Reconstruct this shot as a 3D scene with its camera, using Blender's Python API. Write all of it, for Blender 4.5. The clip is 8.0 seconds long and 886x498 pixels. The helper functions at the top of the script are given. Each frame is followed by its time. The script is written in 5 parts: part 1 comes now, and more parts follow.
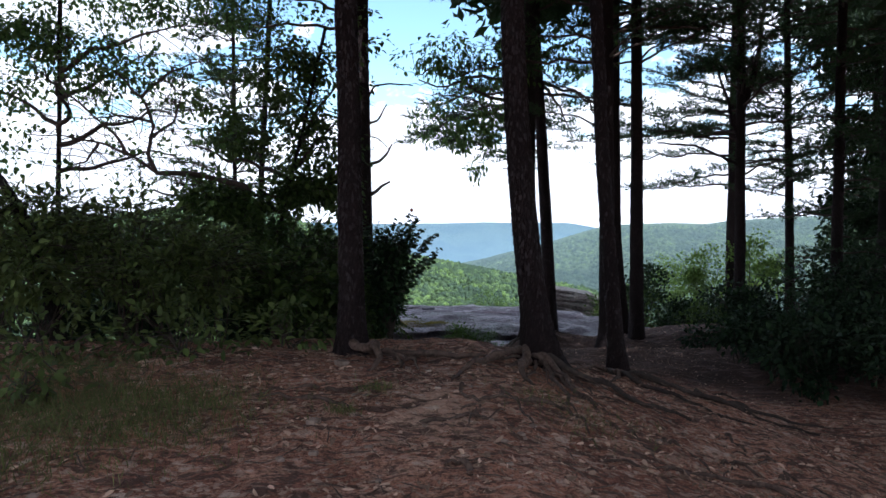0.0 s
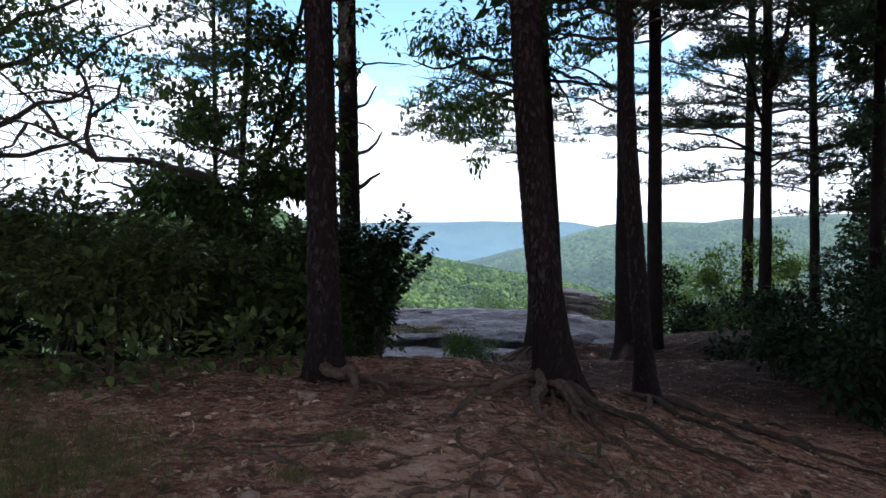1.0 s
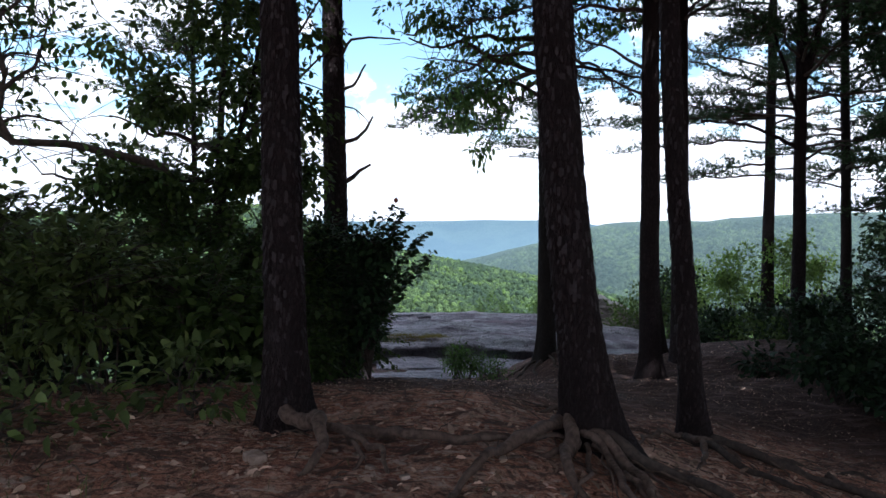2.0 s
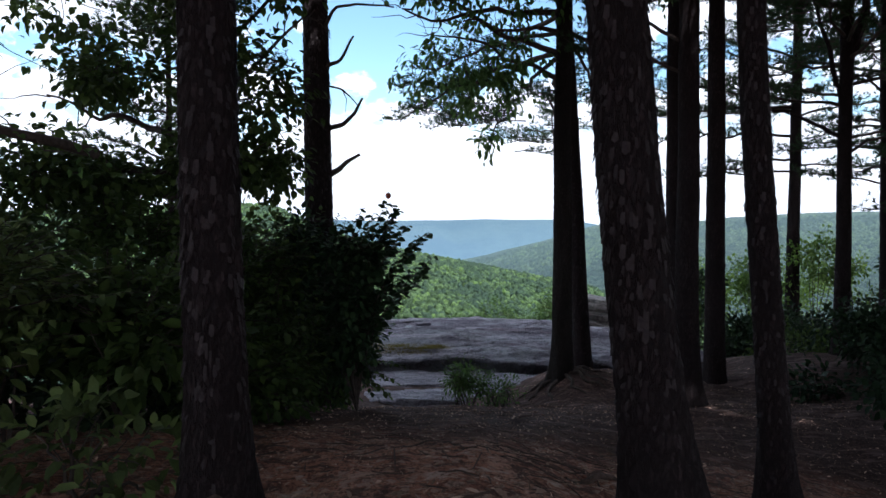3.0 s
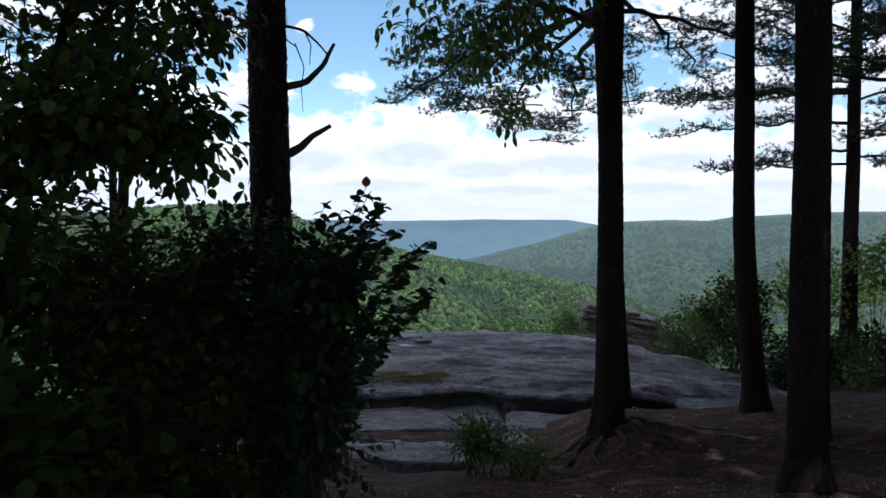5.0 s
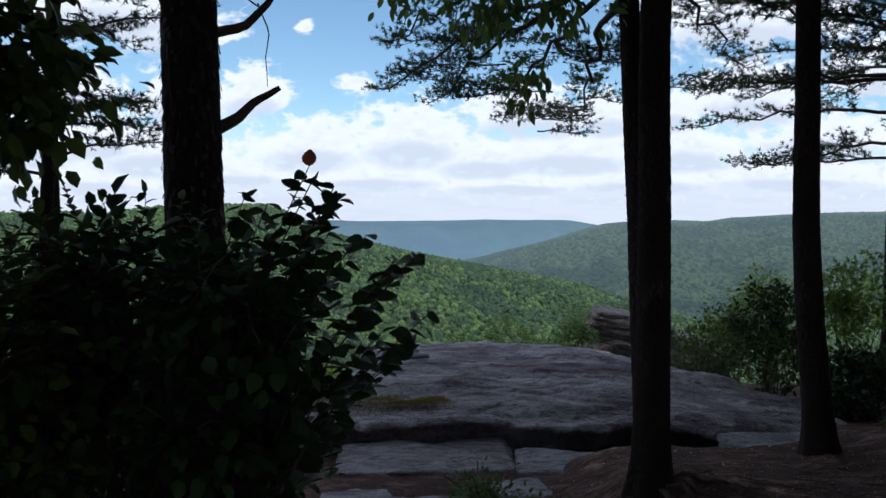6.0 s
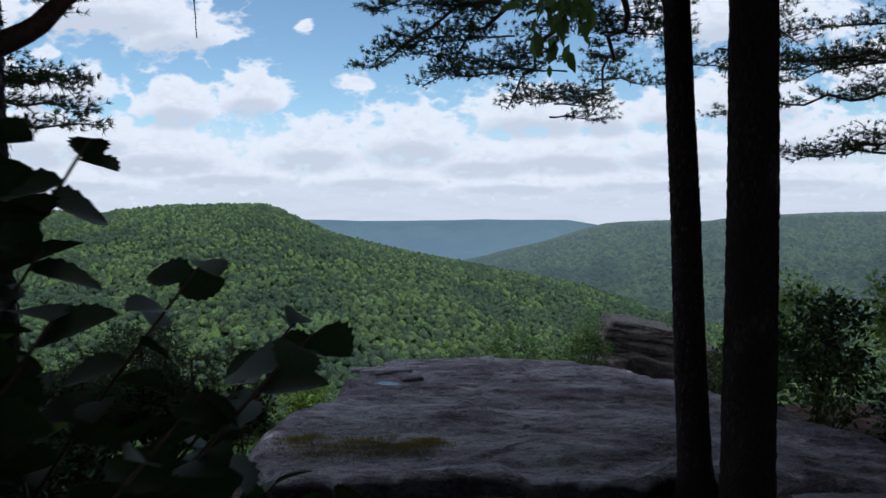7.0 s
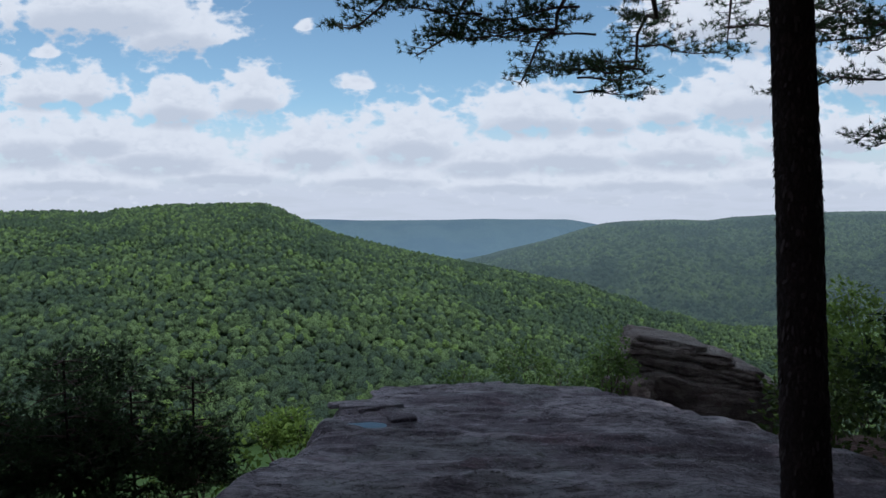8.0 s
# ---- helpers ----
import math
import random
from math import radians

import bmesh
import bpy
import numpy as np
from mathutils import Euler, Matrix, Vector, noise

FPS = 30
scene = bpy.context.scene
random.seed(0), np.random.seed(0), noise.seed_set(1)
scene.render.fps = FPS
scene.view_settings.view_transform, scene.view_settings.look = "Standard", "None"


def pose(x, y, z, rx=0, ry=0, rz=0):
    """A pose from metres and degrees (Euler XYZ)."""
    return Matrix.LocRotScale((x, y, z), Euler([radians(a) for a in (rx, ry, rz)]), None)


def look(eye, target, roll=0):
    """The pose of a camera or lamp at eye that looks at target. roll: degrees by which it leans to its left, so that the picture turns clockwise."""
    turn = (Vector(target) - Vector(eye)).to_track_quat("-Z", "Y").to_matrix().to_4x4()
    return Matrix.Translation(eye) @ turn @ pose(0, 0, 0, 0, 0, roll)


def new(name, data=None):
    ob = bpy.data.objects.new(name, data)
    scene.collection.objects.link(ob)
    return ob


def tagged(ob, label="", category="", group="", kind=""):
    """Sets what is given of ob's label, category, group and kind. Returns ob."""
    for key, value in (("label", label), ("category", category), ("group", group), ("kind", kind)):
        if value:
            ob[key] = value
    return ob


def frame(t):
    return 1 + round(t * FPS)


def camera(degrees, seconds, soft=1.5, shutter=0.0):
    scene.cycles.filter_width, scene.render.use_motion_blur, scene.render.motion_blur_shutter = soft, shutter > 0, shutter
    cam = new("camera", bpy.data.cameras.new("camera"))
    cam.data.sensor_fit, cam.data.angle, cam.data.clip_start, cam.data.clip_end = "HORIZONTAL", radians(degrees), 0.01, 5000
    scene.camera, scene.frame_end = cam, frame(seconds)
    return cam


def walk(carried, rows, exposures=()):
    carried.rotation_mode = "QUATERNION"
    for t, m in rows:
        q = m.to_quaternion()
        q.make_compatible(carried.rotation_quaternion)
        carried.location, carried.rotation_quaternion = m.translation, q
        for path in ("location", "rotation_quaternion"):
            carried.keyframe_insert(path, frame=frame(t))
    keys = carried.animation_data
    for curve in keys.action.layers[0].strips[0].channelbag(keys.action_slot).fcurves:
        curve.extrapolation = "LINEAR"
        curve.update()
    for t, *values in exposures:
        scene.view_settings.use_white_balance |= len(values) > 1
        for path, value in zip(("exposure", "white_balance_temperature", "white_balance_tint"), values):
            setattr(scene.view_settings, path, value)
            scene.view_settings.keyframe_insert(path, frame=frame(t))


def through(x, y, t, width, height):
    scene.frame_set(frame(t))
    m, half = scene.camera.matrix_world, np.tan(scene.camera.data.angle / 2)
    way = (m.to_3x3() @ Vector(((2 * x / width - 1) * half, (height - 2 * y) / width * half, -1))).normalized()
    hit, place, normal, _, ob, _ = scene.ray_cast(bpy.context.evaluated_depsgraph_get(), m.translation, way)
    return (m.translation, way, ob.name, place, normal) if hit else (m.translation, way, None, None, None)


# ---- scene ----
cam = camera(67.4, 8.0, shutter=0.12)
# seconds, x, y, z, pitch
PATH = [(0.0, -.005, .077, 1.236, -2.32), (0.5, .028, .740, 1.220, -2.34), (1.0, .048, 1.435, 1.204, -2.43),
        (1.5, .060, 2.113, 1.193, -2.48), (2.2, .055, 3.09, 1.194, -2.55), (3.0, .038, 4.212, 1.195, -2.59),
        (3.5, .026, 4.880, 1.195, -2.59), (4.0, .012, 5.484, 1.195, -2.59), (4.5, -.004, 6.080, 1.196, -2.59),
        (5.0, -.030, 6.748, 1.195, -2.58), (5.7, -.012, 7.85, 1.192, -2.57), (6.5, .040, 9.290, 1.190, -2.56),
        (7.0, .061, 10.290, 1.190, -2.58), (7.5, .077, 11.449, 1.190, -2.58), (8.0, .085, 12.648, 1.190, -2.62)]
EXPOSURES = [(t, stops, 5650, 10) for t, stops in ((0.0, 0.98), (1.5, 0.95), (3.0, 0.70), (4.5, 0.30), (5.5, 0.03), (6.5, -0.18), (8.0, -0.45))]
walk(cam, [(t, pose(x, y, z, 90 + p, 0, 0)) for t, x, y, z, p in PATH], EXPOSURES)

# ---- sky and sun ----
SUN_ELEVATION, SUN_AZIMUTH = 60.0, 158.0   # the sun stands behind the camera, azimuth clockwise from +y
rng = np.random.default_rng(7)


def sun_way():
    e, a = radians(SUN_ELEVATION), radians(SUN_AZIMUTH)
    return Vector((math.sin(a) * math.cos(e), math.cos(a) * math.cos(e), math.sin(e)))


sun = new("sun", bpy.data.lights.new("sun", "SUN"))
sun.data.energy, sun.data.angle, sun.data.color = 4.2, radians(0.6), (1.0, 0.95, 0.87)
sun.matrix_world = look(sun_way() * 100, (0, 0, 0))


class Nodes:
    """A short way to write node trees."""

    def __init__(self, tree):
        self.tree = tree

    def add(self, kind, operation=None):
        node = self.tree.nodes.new(kind)
        if operation:
            node.operation = operation
        return node

    def put(self, value, socket):
        if isinstance(value, bpy.types.NodeSocket):
            self.tree.links.new(value, socket)
        else:
            socket.default_value = value

    def math(self, operation, a, b=0.0, c=0.0, clamp=False):
        node = self.add("ShaderNodeMath", operation)
        node.use_clamp = clamp
        for value, socket in zip((a, b, c), node.inputs):
            self.put(value, socket)
        return node.outputs[0]

    def mix(self, f, a, b, blend="MIX"):
        node = self.add("ShaderNodeMix")
        node.data_type, node.blend_type = "RGBA", blend
        self.put(f, node.inputs[0])
        for value, socket in ((a, node.inputs[6]), (b, node.inputs[7])):
            self.put((*value, 1) if isinstance(value, tuple) and len(value) == 3 else value, socket)
        return node.outputs[2]

    def noise(self, vector, scale, detail=4.0, rough=0.55, warp=0.0):
        node = self.add("ShaderNodeTexNoise")
        self.put(vector, node.inputs["Vector"])
        for key, value in (("Scale", scale), ("Detail", detail), ("Roughness", rough), ("Distortion", warp)):
            node.inputs[key].default_value = value
        return node.outputs["Fac"]

    def ramp(self, value, low, high, a=0.0, b=1.0):
        node = self.add("ShaderNodeMapRange")
        node.interpolation_type = "SMOOTHSTEP"
        for v, socket in zip((value, low, high, a, b), node.inputs):
            self.put(v, socket)
        return node.outputs[0]

    def mapped(self, vector, scale=(1, 1, 1), move=(0, 0, 0)):
        node = self.add("ShaderNodeMapping")
        self.put(vector, node.inputs["Vector"])
        node.inputs["Scale"].default_value, node.inputs["Location"].default_value = scale, move
        return node.outputs[0]

    def xyz(self, x, y, z):
        node = self.add("ShaderNodeCombineXYZ")
        for value, socket in zip((x, y, z), node.inputs):
            self.put(value, socket)
        return node.outputs[0]


# cumulus clouds: sideways and upward tangent of the middle of the flat base, half width, height
CLOUDS = [(-.52, .285, .17, .075), (-.40, .256, .09, .055), (-.60, .172, .055, .036), (-.53, .172, .055, .042), (-.40, .150, .07, .050), (-.285, .165, .055, .045),
          (-.665, .215, .03, .022), (-.592, .240, .02, .014), (-.127, .194, .030, .016), (-.204, .280, .014, .012), (-.62, .092, .10, .060), (-.52, .102, .07, .045),
          (-.43, .078, .13, .050), (-.20, .085, .09, .050), (-.05, .095, .09, .060), (.135, .135, .105, .048), (.24, .135, .055, .040), (.06, .072, .09, .040),
          (.19, .080, .13, .045), (.335, .142, .055, .040), (.46, .155, .10, .065), (.36, .085, .12, .045), (.56, .100, .13, .050), (-.32, .055, .12, .032),
          (-.10, .050, .12, .030), (.10, .042, .12, .026), (.30, .045, .14, .030), (-.56, .045, .14, .034), (.52, .050, .16, .032), (.45, .265, .16, .075), (.66, .19, .10, .06)]

world = bpy.data.worlds.new("sky")
scene.world = world
world.use_nodes = True
world.node_tree.nodes.clear()
n = Nodes(world.node_tree)
sky = n.add("ShaderNodeTexSky")
sky.sky_type, sky.sun_disc = "NISHITA", False
sky.sun_elevation, sky.sun_rotation, sky.air_density, sky.dust_density = radians(SUN_ELEVATION), radians(SUN_AZIMUTH), 1.0, 0.6
place = n.add("ShaderNodeTexCoord").outputs["Generated"]
split = n.add("ShaderNodeSeparateXYZ")
n.put(place, split.inputs[0])
ahead = n.math("MAXIMUM", split.outputs[1], 0.02)
side, high = n.math("DIVIDE", split.outputs[0], ahead), n.math("DIVIDE", split.outputs[2], ahead)


def domes(rows, wide, low, tall, tail):
    """The largest of a row of soft ellipses in the sky, each with its lower part drawn in by tail."""
    total = None
    for u, v, a, b in rows:
        ball = n.add("ShaderNodeTexGradient")
        ball.gradient_type = "SPHERICAL"
        kx, kz = 0.62 / (a * wide), 0.62 / (b * tall)
        n.put(n.mapped(at, (kx, kz, 1), (-u * kx, -(v + low * b) * kz, 0)), ball.inputs[0])
        one = ball.outputs[1]
        if tail:
            one = n.math("MULTIPLY", one, n.ramp(high, v - 0.20 * b, v + 0.22 * b, 0.45, 1.0))
        total = one if total is None else n.math("MAXIMUM", total, one)
    return total


def billows(lift):
    squeezed = n.mapped(at, (1, 1.5, 1), (0, lift, 0))
    round_part = n.math("ABSOLUTE", n.math("SUBTRACT", n.noise(squeezed, 17.0, 3.0, 0.5), 0.5))
    small = n.noise(squeezed, 46.0, 8.0, 0.62)
    return n.math("ADD", n.math("MULTIPLY", n.math("SUBTRACT", 0.10, round_part), 2.1), n.math("MULTIPLY", n.math("SUBTRACT", small, 0.5), 0.65))


at = n.xyz(side, high, 0.0)
spread = n.noise(n.mapped(place, (1, 1, 2.5), (3, 1, 0)), 4.0, 3.0)
outside = n.math("MAXIMUM", n.ramp(n.math("ABSOLUTE", side), 0.7, 1.2), n.ramp(high, 0.40, 0.65))
elsewhere = n.math("MULTIPLY", n.ramp(spread, 0.36, 0.52), outside)
broken, lifted = billows(0.0), billows(0.02)
field = n.math("ADD", n.math("MAXIMUM", domes(CLOUDS, 1.0, 0.33, 1.0, True), elsewhere), broken)
under = n.math("ADD", domes([row for row in CLOUDS if row[2] > 0.05], 0.85, 0.02, 0.42, False), n.math("MULTIPLY", broken, 0.35))
cover = n.ramp(field, 0.30, 0.62)
relief_lit = n.ramp(n.math("SUBTRACT", broken, lifted), 0.22, -0.30, 0.0, 0.55)
shade = n.math("MAXIMUM", n.math("MULTIPLY", relief_lit, n.ramp(field, 0.5, 0.9)), n.ramp(under, 0.28, 0.75, 0.0, 0.95))
white = n.mix(shade, (10.5, 10.4, 10.3), (7.7, 7.9, 8.3))
haze = n.ramp(high, 0.03, 0.18, 1.0, 0.0)
blue = n.mix(haze, n.mix(1.0, sky.outputs[0], (1.60, 1.69, 1.53), "MULTIPLY"), (8.6, 8.7, 9.1))
streak = n.noise(n.xyz(n.math("MULTIPLY", side, 9.0), n.math("MULTIPLY", high, 60.0), 0.0), 1.0, 5.0)
near_haze = n.math("MULTIPLY", n.ramp(streak, 0.45, 0.62), n.ramp(high, 0.10, 0.02, 0.0, 0.4))
blue = n.mix(near_haze, blue, (7.6, 7.8, 8.0))
back = n.add("ShaderNodeBackground")
n.put(n.mix(cover, blue, white), back.inputs[0])
back.inputs[1].default_value = 0.10
n.put(back.outputs[0], n.add("ShaderNodeOutputWorld").inputs[0])


# ---- materials ----
def material(name, rough=0.8, gloss=0.3):
    m = bpy.data.materials.new(name)
    m.use_nodes = True
    n = Nodes(m.node_tree)
    b = m.node_tree.nodes["Principled BSDF"]
    b.inputs["Roughness"].default_value, b.inputs["Specular IOR Level"].default_value = rough, gloss
    where = n.add("ShaderNodeNewGeometry").outputs["Position"]
    return m, n, b, where


def relief(n, b, height, depth, strength=1.0):
    node = n.add("ShaderNodeBump")
    node.inputs["Distance"].default_value, node.inputs["Strength"].default_value = depth, strength
    n.put(height, node.inputs["Height"])
    n.put(node.outputs[0], b.inputs["Normal"])


def bark_material(name, dark, pale, across):
    m, n, b, p = material(name, 0.92, 0.15)
    flat = n.mapped(p, (across, across, across * 0.34))
    bent = n.add("ShaderNodeVectorMath", "ADD")
    n.put(flat, bent.inputs[0])
    wob, sway = n.noise(flat, 1.3, 5.0, 0.65), n.noise(n.mapped(flat, (1, 1, 1), (7, 3, 1)), 1.3, 5.0, 0.65)
    n.put(n.xyz(n.math("MULTIPLY", wob, 2.2), n.math("MULTIPLY", sway, 2.2), n.math("MULTIPLY", wob, 1.6)), bent.inputs[1])
    cell = n.add("ShaderNodeTexVoronoi")
    cell.feature = "DISTANCE_TO_EDGE"
    n.put(bent.outputs[0], cell.inputs["Vector"])
    cell.inputs["Scale"].default_value = 1.0
    tint = n.add("ShaderNodeTexVoronoi")
    n.put(bent.outputs[0], tint.inputs["Vector"])
    tint.inputs["Scale"].default_value = 1.0
    plate = n.ramp(cell.outputs["Distance"], 0.0, 0.20)
    grain = n.noise(n.mapped(p, (60, 60, 14)), 1.0, 5.0, 0.65)
    patch = n.noise(p, 2.2, 4.0)
    one = n.add("ShaderNodeSeparateColor")
    n.put(tint.outputs["Color"], one.inputs[0])
    flake = n.noise(n.mapped(p, (across * 1.1, across * 1.1, across * 0.5)), 1.0, 5.0, 0.65, 0.6)
    tone = n.mix(n.math("MULTIPLY", n.math("ADD", n.math("MULTIPLY", one.outputs[0], 0.30), n.ramp(flake, 0.45, 0.7, 0.0, 0.7)), n.ramp(patch, 0.3, 0.7), clamp=True), dark, pale)
    tone = n.mix(n.ramp(grain, 0.35, 0.75, 0.0, 0.5), tone, tuple(c * 0.45 for c in dark))
    n.put(n.mix(plate, tuple(c * 0.75 for c in dark), tone), b.inputs["Base Color"])
    relief(n, b, n.math("ADD", plate, n.math("ADD", n.math("MULTIPLY", one.outputs[1], 0.8), n.math("ADD", n.math("MULTIPLY", flake, 1.2), n.math("MULTIPLY", grain, 0.7)))), 0.016)
    return m


def leaf_material(name, dark, pale, rough=0.5, through=0.35):
    m, n, b, p = material(name, rough + 0.12, 0.16)
    one = n.add("ShaderNodeNewGeometry").outputs["Random Per Island"]
    patch = n.noise(p, 1.3, 3.0)
    few = n.math("POWER", one, 2.6)
    tone = n.mix(n.math("ADD", n.math("MULTIPLY", few, 0.8), n.math("MULTIPLY", patch, 0.2)), tuple(c * 0.8 for c in dark), tuple(c * 1.45 for c in pale))
    vein = n.noise(p, 70.0, 3.0)
    tone = n.mix(n.ramp(vein, 0.4, 0.8, 0.0, 0.25), tone, tuple(c * 1.4 for c in pale))
    n.put(tone, b.inputs["Base Color"])
    glow = n.add("ShaderNodeBsdfTranslucent")
    n.put(n.mix(0.5, tone, tuple(c * 1.5 for c in pale)), glow.inputs[0])
    both = n.add("ShaderNodeMixShader")
    both.inputs[0].default_value = through
    n.put(b.outputs[0], both.inputs[1])
    n.put(glow.outputs[0], both.inputs[2])
    n.put(both.outputs[0], m.node_tree.nodes["Material Output"].inputs[0])
    return m


def earth_material():
    m, n, b, p = material("trodden_earth", 0.95, 0.1)
    big, mid, fine = n.noise(p, 0.45, 5.0, 0.6), n.noise(p, 3.5, 5.0, 0.6), n.noise(p, 40.0, 5.0, 0.7)
    tone = n.mix(n.ramp(big, 0.40, 0.60), (.30, .130, .088), (.46, .215, .145))
    tone = n.mix(n.ramp(mid, 0.50, 0.62, 0.0, 0.8), tone, (.56, .31, .22))
    tone = n.mix(n.ramp(fine, 0.45, 0.62, 0.0, 0.75), tone, (.085, .042, .033))
    speck = n.noise(n.mapped(p, (1.0, 1.7, 1.0), (5, 1, 0)), 17.0, 4.0, 0.7, 0.8)
    tone = n.mix(n.ramp(speck, 0.56, 0.63, 0.0, 0.75), tone, (.60, .34, .24))
    tone = n.mix(n.ramp(speck, 0.44, 0.36, 0.0, 0.7), tone, (.07, .036, .03))
    crumb = n.add("ShaderNodeTexVoronoi")
    n.put(p, crumb.inputs["Vector"])
    crumb.inputs["Scale"].default_value = 26.0
    bit = n.add("ShaderNodeSeparateColor")
    n.put(crumb.outputs["Color"], bit.inputs[0])
    tone = n.mix(n.ramp(bit.outputs[0], 0.72, 0.95, 0.0, 0.7), tone, (.48, .32, .25))
    sand = n.noise(n.mapped(p, (1, 1.6, 1), (4, 2, 0)), 0.9, 6.0, 0.65)
    tone = n.mix(n.ramp(sand, 0.60, 0.70, 0.0, 0.8), tone, (.62, .43, .33))
    worn = None
    for wx, wy, wa, wb in ((-.05, 5.0, .9, 1.5), (2.3, 4.0, 1.0, .55), (-.2, 3.1, 1.3, .5), (1.6, 7.4, .9, .5)):
        spot = n.add("ShaderNodeTexGradient")
        spot.gradient_type = "SPHERICAL"
        n.put(n.mapped(p, (1 / wa, 1 / wb, 0), (-wx / wa, -wy / wb, 0)), spot.inputs[0])
        worn = spot.outputs[1] if worn is None else n.math("MAXIMUM", worn, spot.outputs[1])
    worn = n.math("ADD", worn, n.math("MULTIPLY", n.math("SUBTRACT", n.noise(p, 6.5, 8.0, 0.75), 0.5), 2.4))
    tone = n.mix(n.ramp(worn, 0.40, 0.85, 0.0, 0.6), tone, (.62, .395, .29))
    clod = n.noise(n.mapped(p, (0.8, 1.5, 1.0), (1, 6, 0)), 5.5, 7.0, 0.72, 0.6)
    tone = n.mix(n.ramp(clod, 0.50, 0.58, 0.0, 0.85), tone, (.095, .058, .048))
    tone = n.mix(n.ramp(clod, 0.44, 0.36, 0.0, 0.7), tone, (.62, .47, .385))
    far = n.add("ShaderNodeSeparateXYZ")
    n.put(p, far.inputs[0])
    # Earth beyond about y 9 darkened: the trees' shade put into its colour.
    shaded_earth = n.mix(n.ramp(fine, 0.4, 0.65), (.045, .028, .025), (.108, .068, .057))
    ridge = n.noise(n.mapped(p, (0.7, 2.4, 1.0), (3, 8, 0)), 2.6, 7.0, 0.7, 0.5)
    shaded_earth = n.mix(n.ramp(ridge, 0.50, 0.62, 0.0, 0.75), shaded_earth, (.185, .122, .108))
    shade_reach = n.ramp(n.math("ADD", far.outputs[1], n.math("MULTIPLY", n.math("SUBTRACT", n.noise(p, 0.8, 5.0, 0.6), 0.5), 5.0)), 8.3, 10.6)
    tone = n.mix(shade_reach, tone, shaded_earth)
    wood = n.mix(n.noise(p, 0.05, 4.0), (.022, .045, .014), (.045, .08, .024))
    tone = n.mix(n.ramp(far.outputs[1], 26.0, 40.0), tone, wood)
    n.put(n.mix(1.0, tone, (1.04, 1.05, 1.07), "MULTIPLY"), b.inputs["Base Color"])
    relief(n, b, n.math("ADD", n.math("ADD", n.math("MULTIPLY", mid, 1.5), n.math("MULTIPLY", clod, -1.6)), n.math("ADD", fine, n.math("MULTIPLY", crumb.outputs["Distance"], -0.6))), 0.03)
    return m


def rock_material(name, dark, pale, tilt=(1, 1, 9)):
    m, n, b, p = material(name, 0.78, 0.35)
    bent = n.noise(p, 0.32, 5.0, 0.6)
    layer = n.noise(n.mapped(p, tilt), 0.9, 6.0, 0.6, 0.4)
    streak = n.noise(n.mapped(p, (0.95, 2.3, 2.3)), 2.3, 10.0, 0.76, 0.9)
    fine = n.noise(p, 28.0, 6.0, 0.7)
    tone = n.mix(n.ramp(streak, 0.42, 0.57), dark, pale)
    tone = n.mix(n.ramp(bent, 0.46, 0.56, 0.0, 0.8), tone, tuple(c * k for c, k in zip(dark, (0.50, 0.43, 0.50))))
    lichen = n.noise(n.mapped(p, (0.8, 1.2, 1.0), (9, 4, 2)), 0.55, 8.0, 0.72, 0.5)
    tone = n.mix(n.ramp(lichen, 0.52, 0.62, 0.0, 0.55), tone, tuple(c * k for c, k in zip(pale, (0.88, 1.0, 0.92))))
    rust = n.noise(n.mapped(p, (0.7, 1.5, 1.0), (2, 12, 5)), 0.8, 8.0, 0.75, 0.6)
    tone = n.mix(n.ramp(rust, 0.57, 0.66, 0.0, 0.5), tone, tuple(c * k for c, k in zip(dark, (1.1, 0.78, 0.82))))
    pale_patch = n.noise(n.mapped(p, (0.5, 1.4, 1), (7, 3, 0)), 1.3, 7.0, 0.7, 0.8)
    tone = n.mix(n.ramp(pale_patch, 0.56, 0.66, 0.0, 0.7), tone, tuple(c * 1.35 for c in pale))
    crack = n.noise(n.mapped(p, (0.8, 4.0, 3.0), (2, 9, 0)), 2.2, 6.0, 0.6, 1.2)
    line = n.ramp(n.math("ABSOLUTE", n.math("SUBTRACT", crack, 0.5)), 0.0, 0.02)
    tone = n.mix(line, tuple(c * 0.35 for c in dark), tone)
    tone = n.mix(n.ramp(fine, 0.5, 0.75, 0.0, 0.6), tone, tuple(c * 1.5 for c in pale))
    spots = n.noise(p, 6.0, 4.0, 0.7)
    tone = n.mix(n.ramp(spots, 0.60, 0.68, 0.0, 0.6), tone, (.13, .135, .12))
    n.put(tone, b.inputs["Base Color"])
    relief(n, b, n.math("ADD", n.math("MULTIPLY", streak, 1.7), n.math("ADD", n.math("MULTIPLY", line, 0.5), n.math("ADD", n.math("MULTIPLY", layer, 0.6), n.math("MULTIPLY", fine, 0.9)))), 0.06)
    return m


def plain_material(name, tones, scale=12.0, rough=0.85, depth=0.01):
    m, n, b, p = material(name, rough, 0.25)
    f = n.noise(p, scale, 5.0, 0.6)
    one = n.add("ShaderNodeNewGeometry").outputs["Random Per Island"]
    tone = n.mix(one, tones[0], tones[1])
    n.put(n.mix(n.ramp(f, 0.35, 0.7), tone, tones[2]), b.inputs["Base Color"])
    relief(n, b, f, depth)
    return m


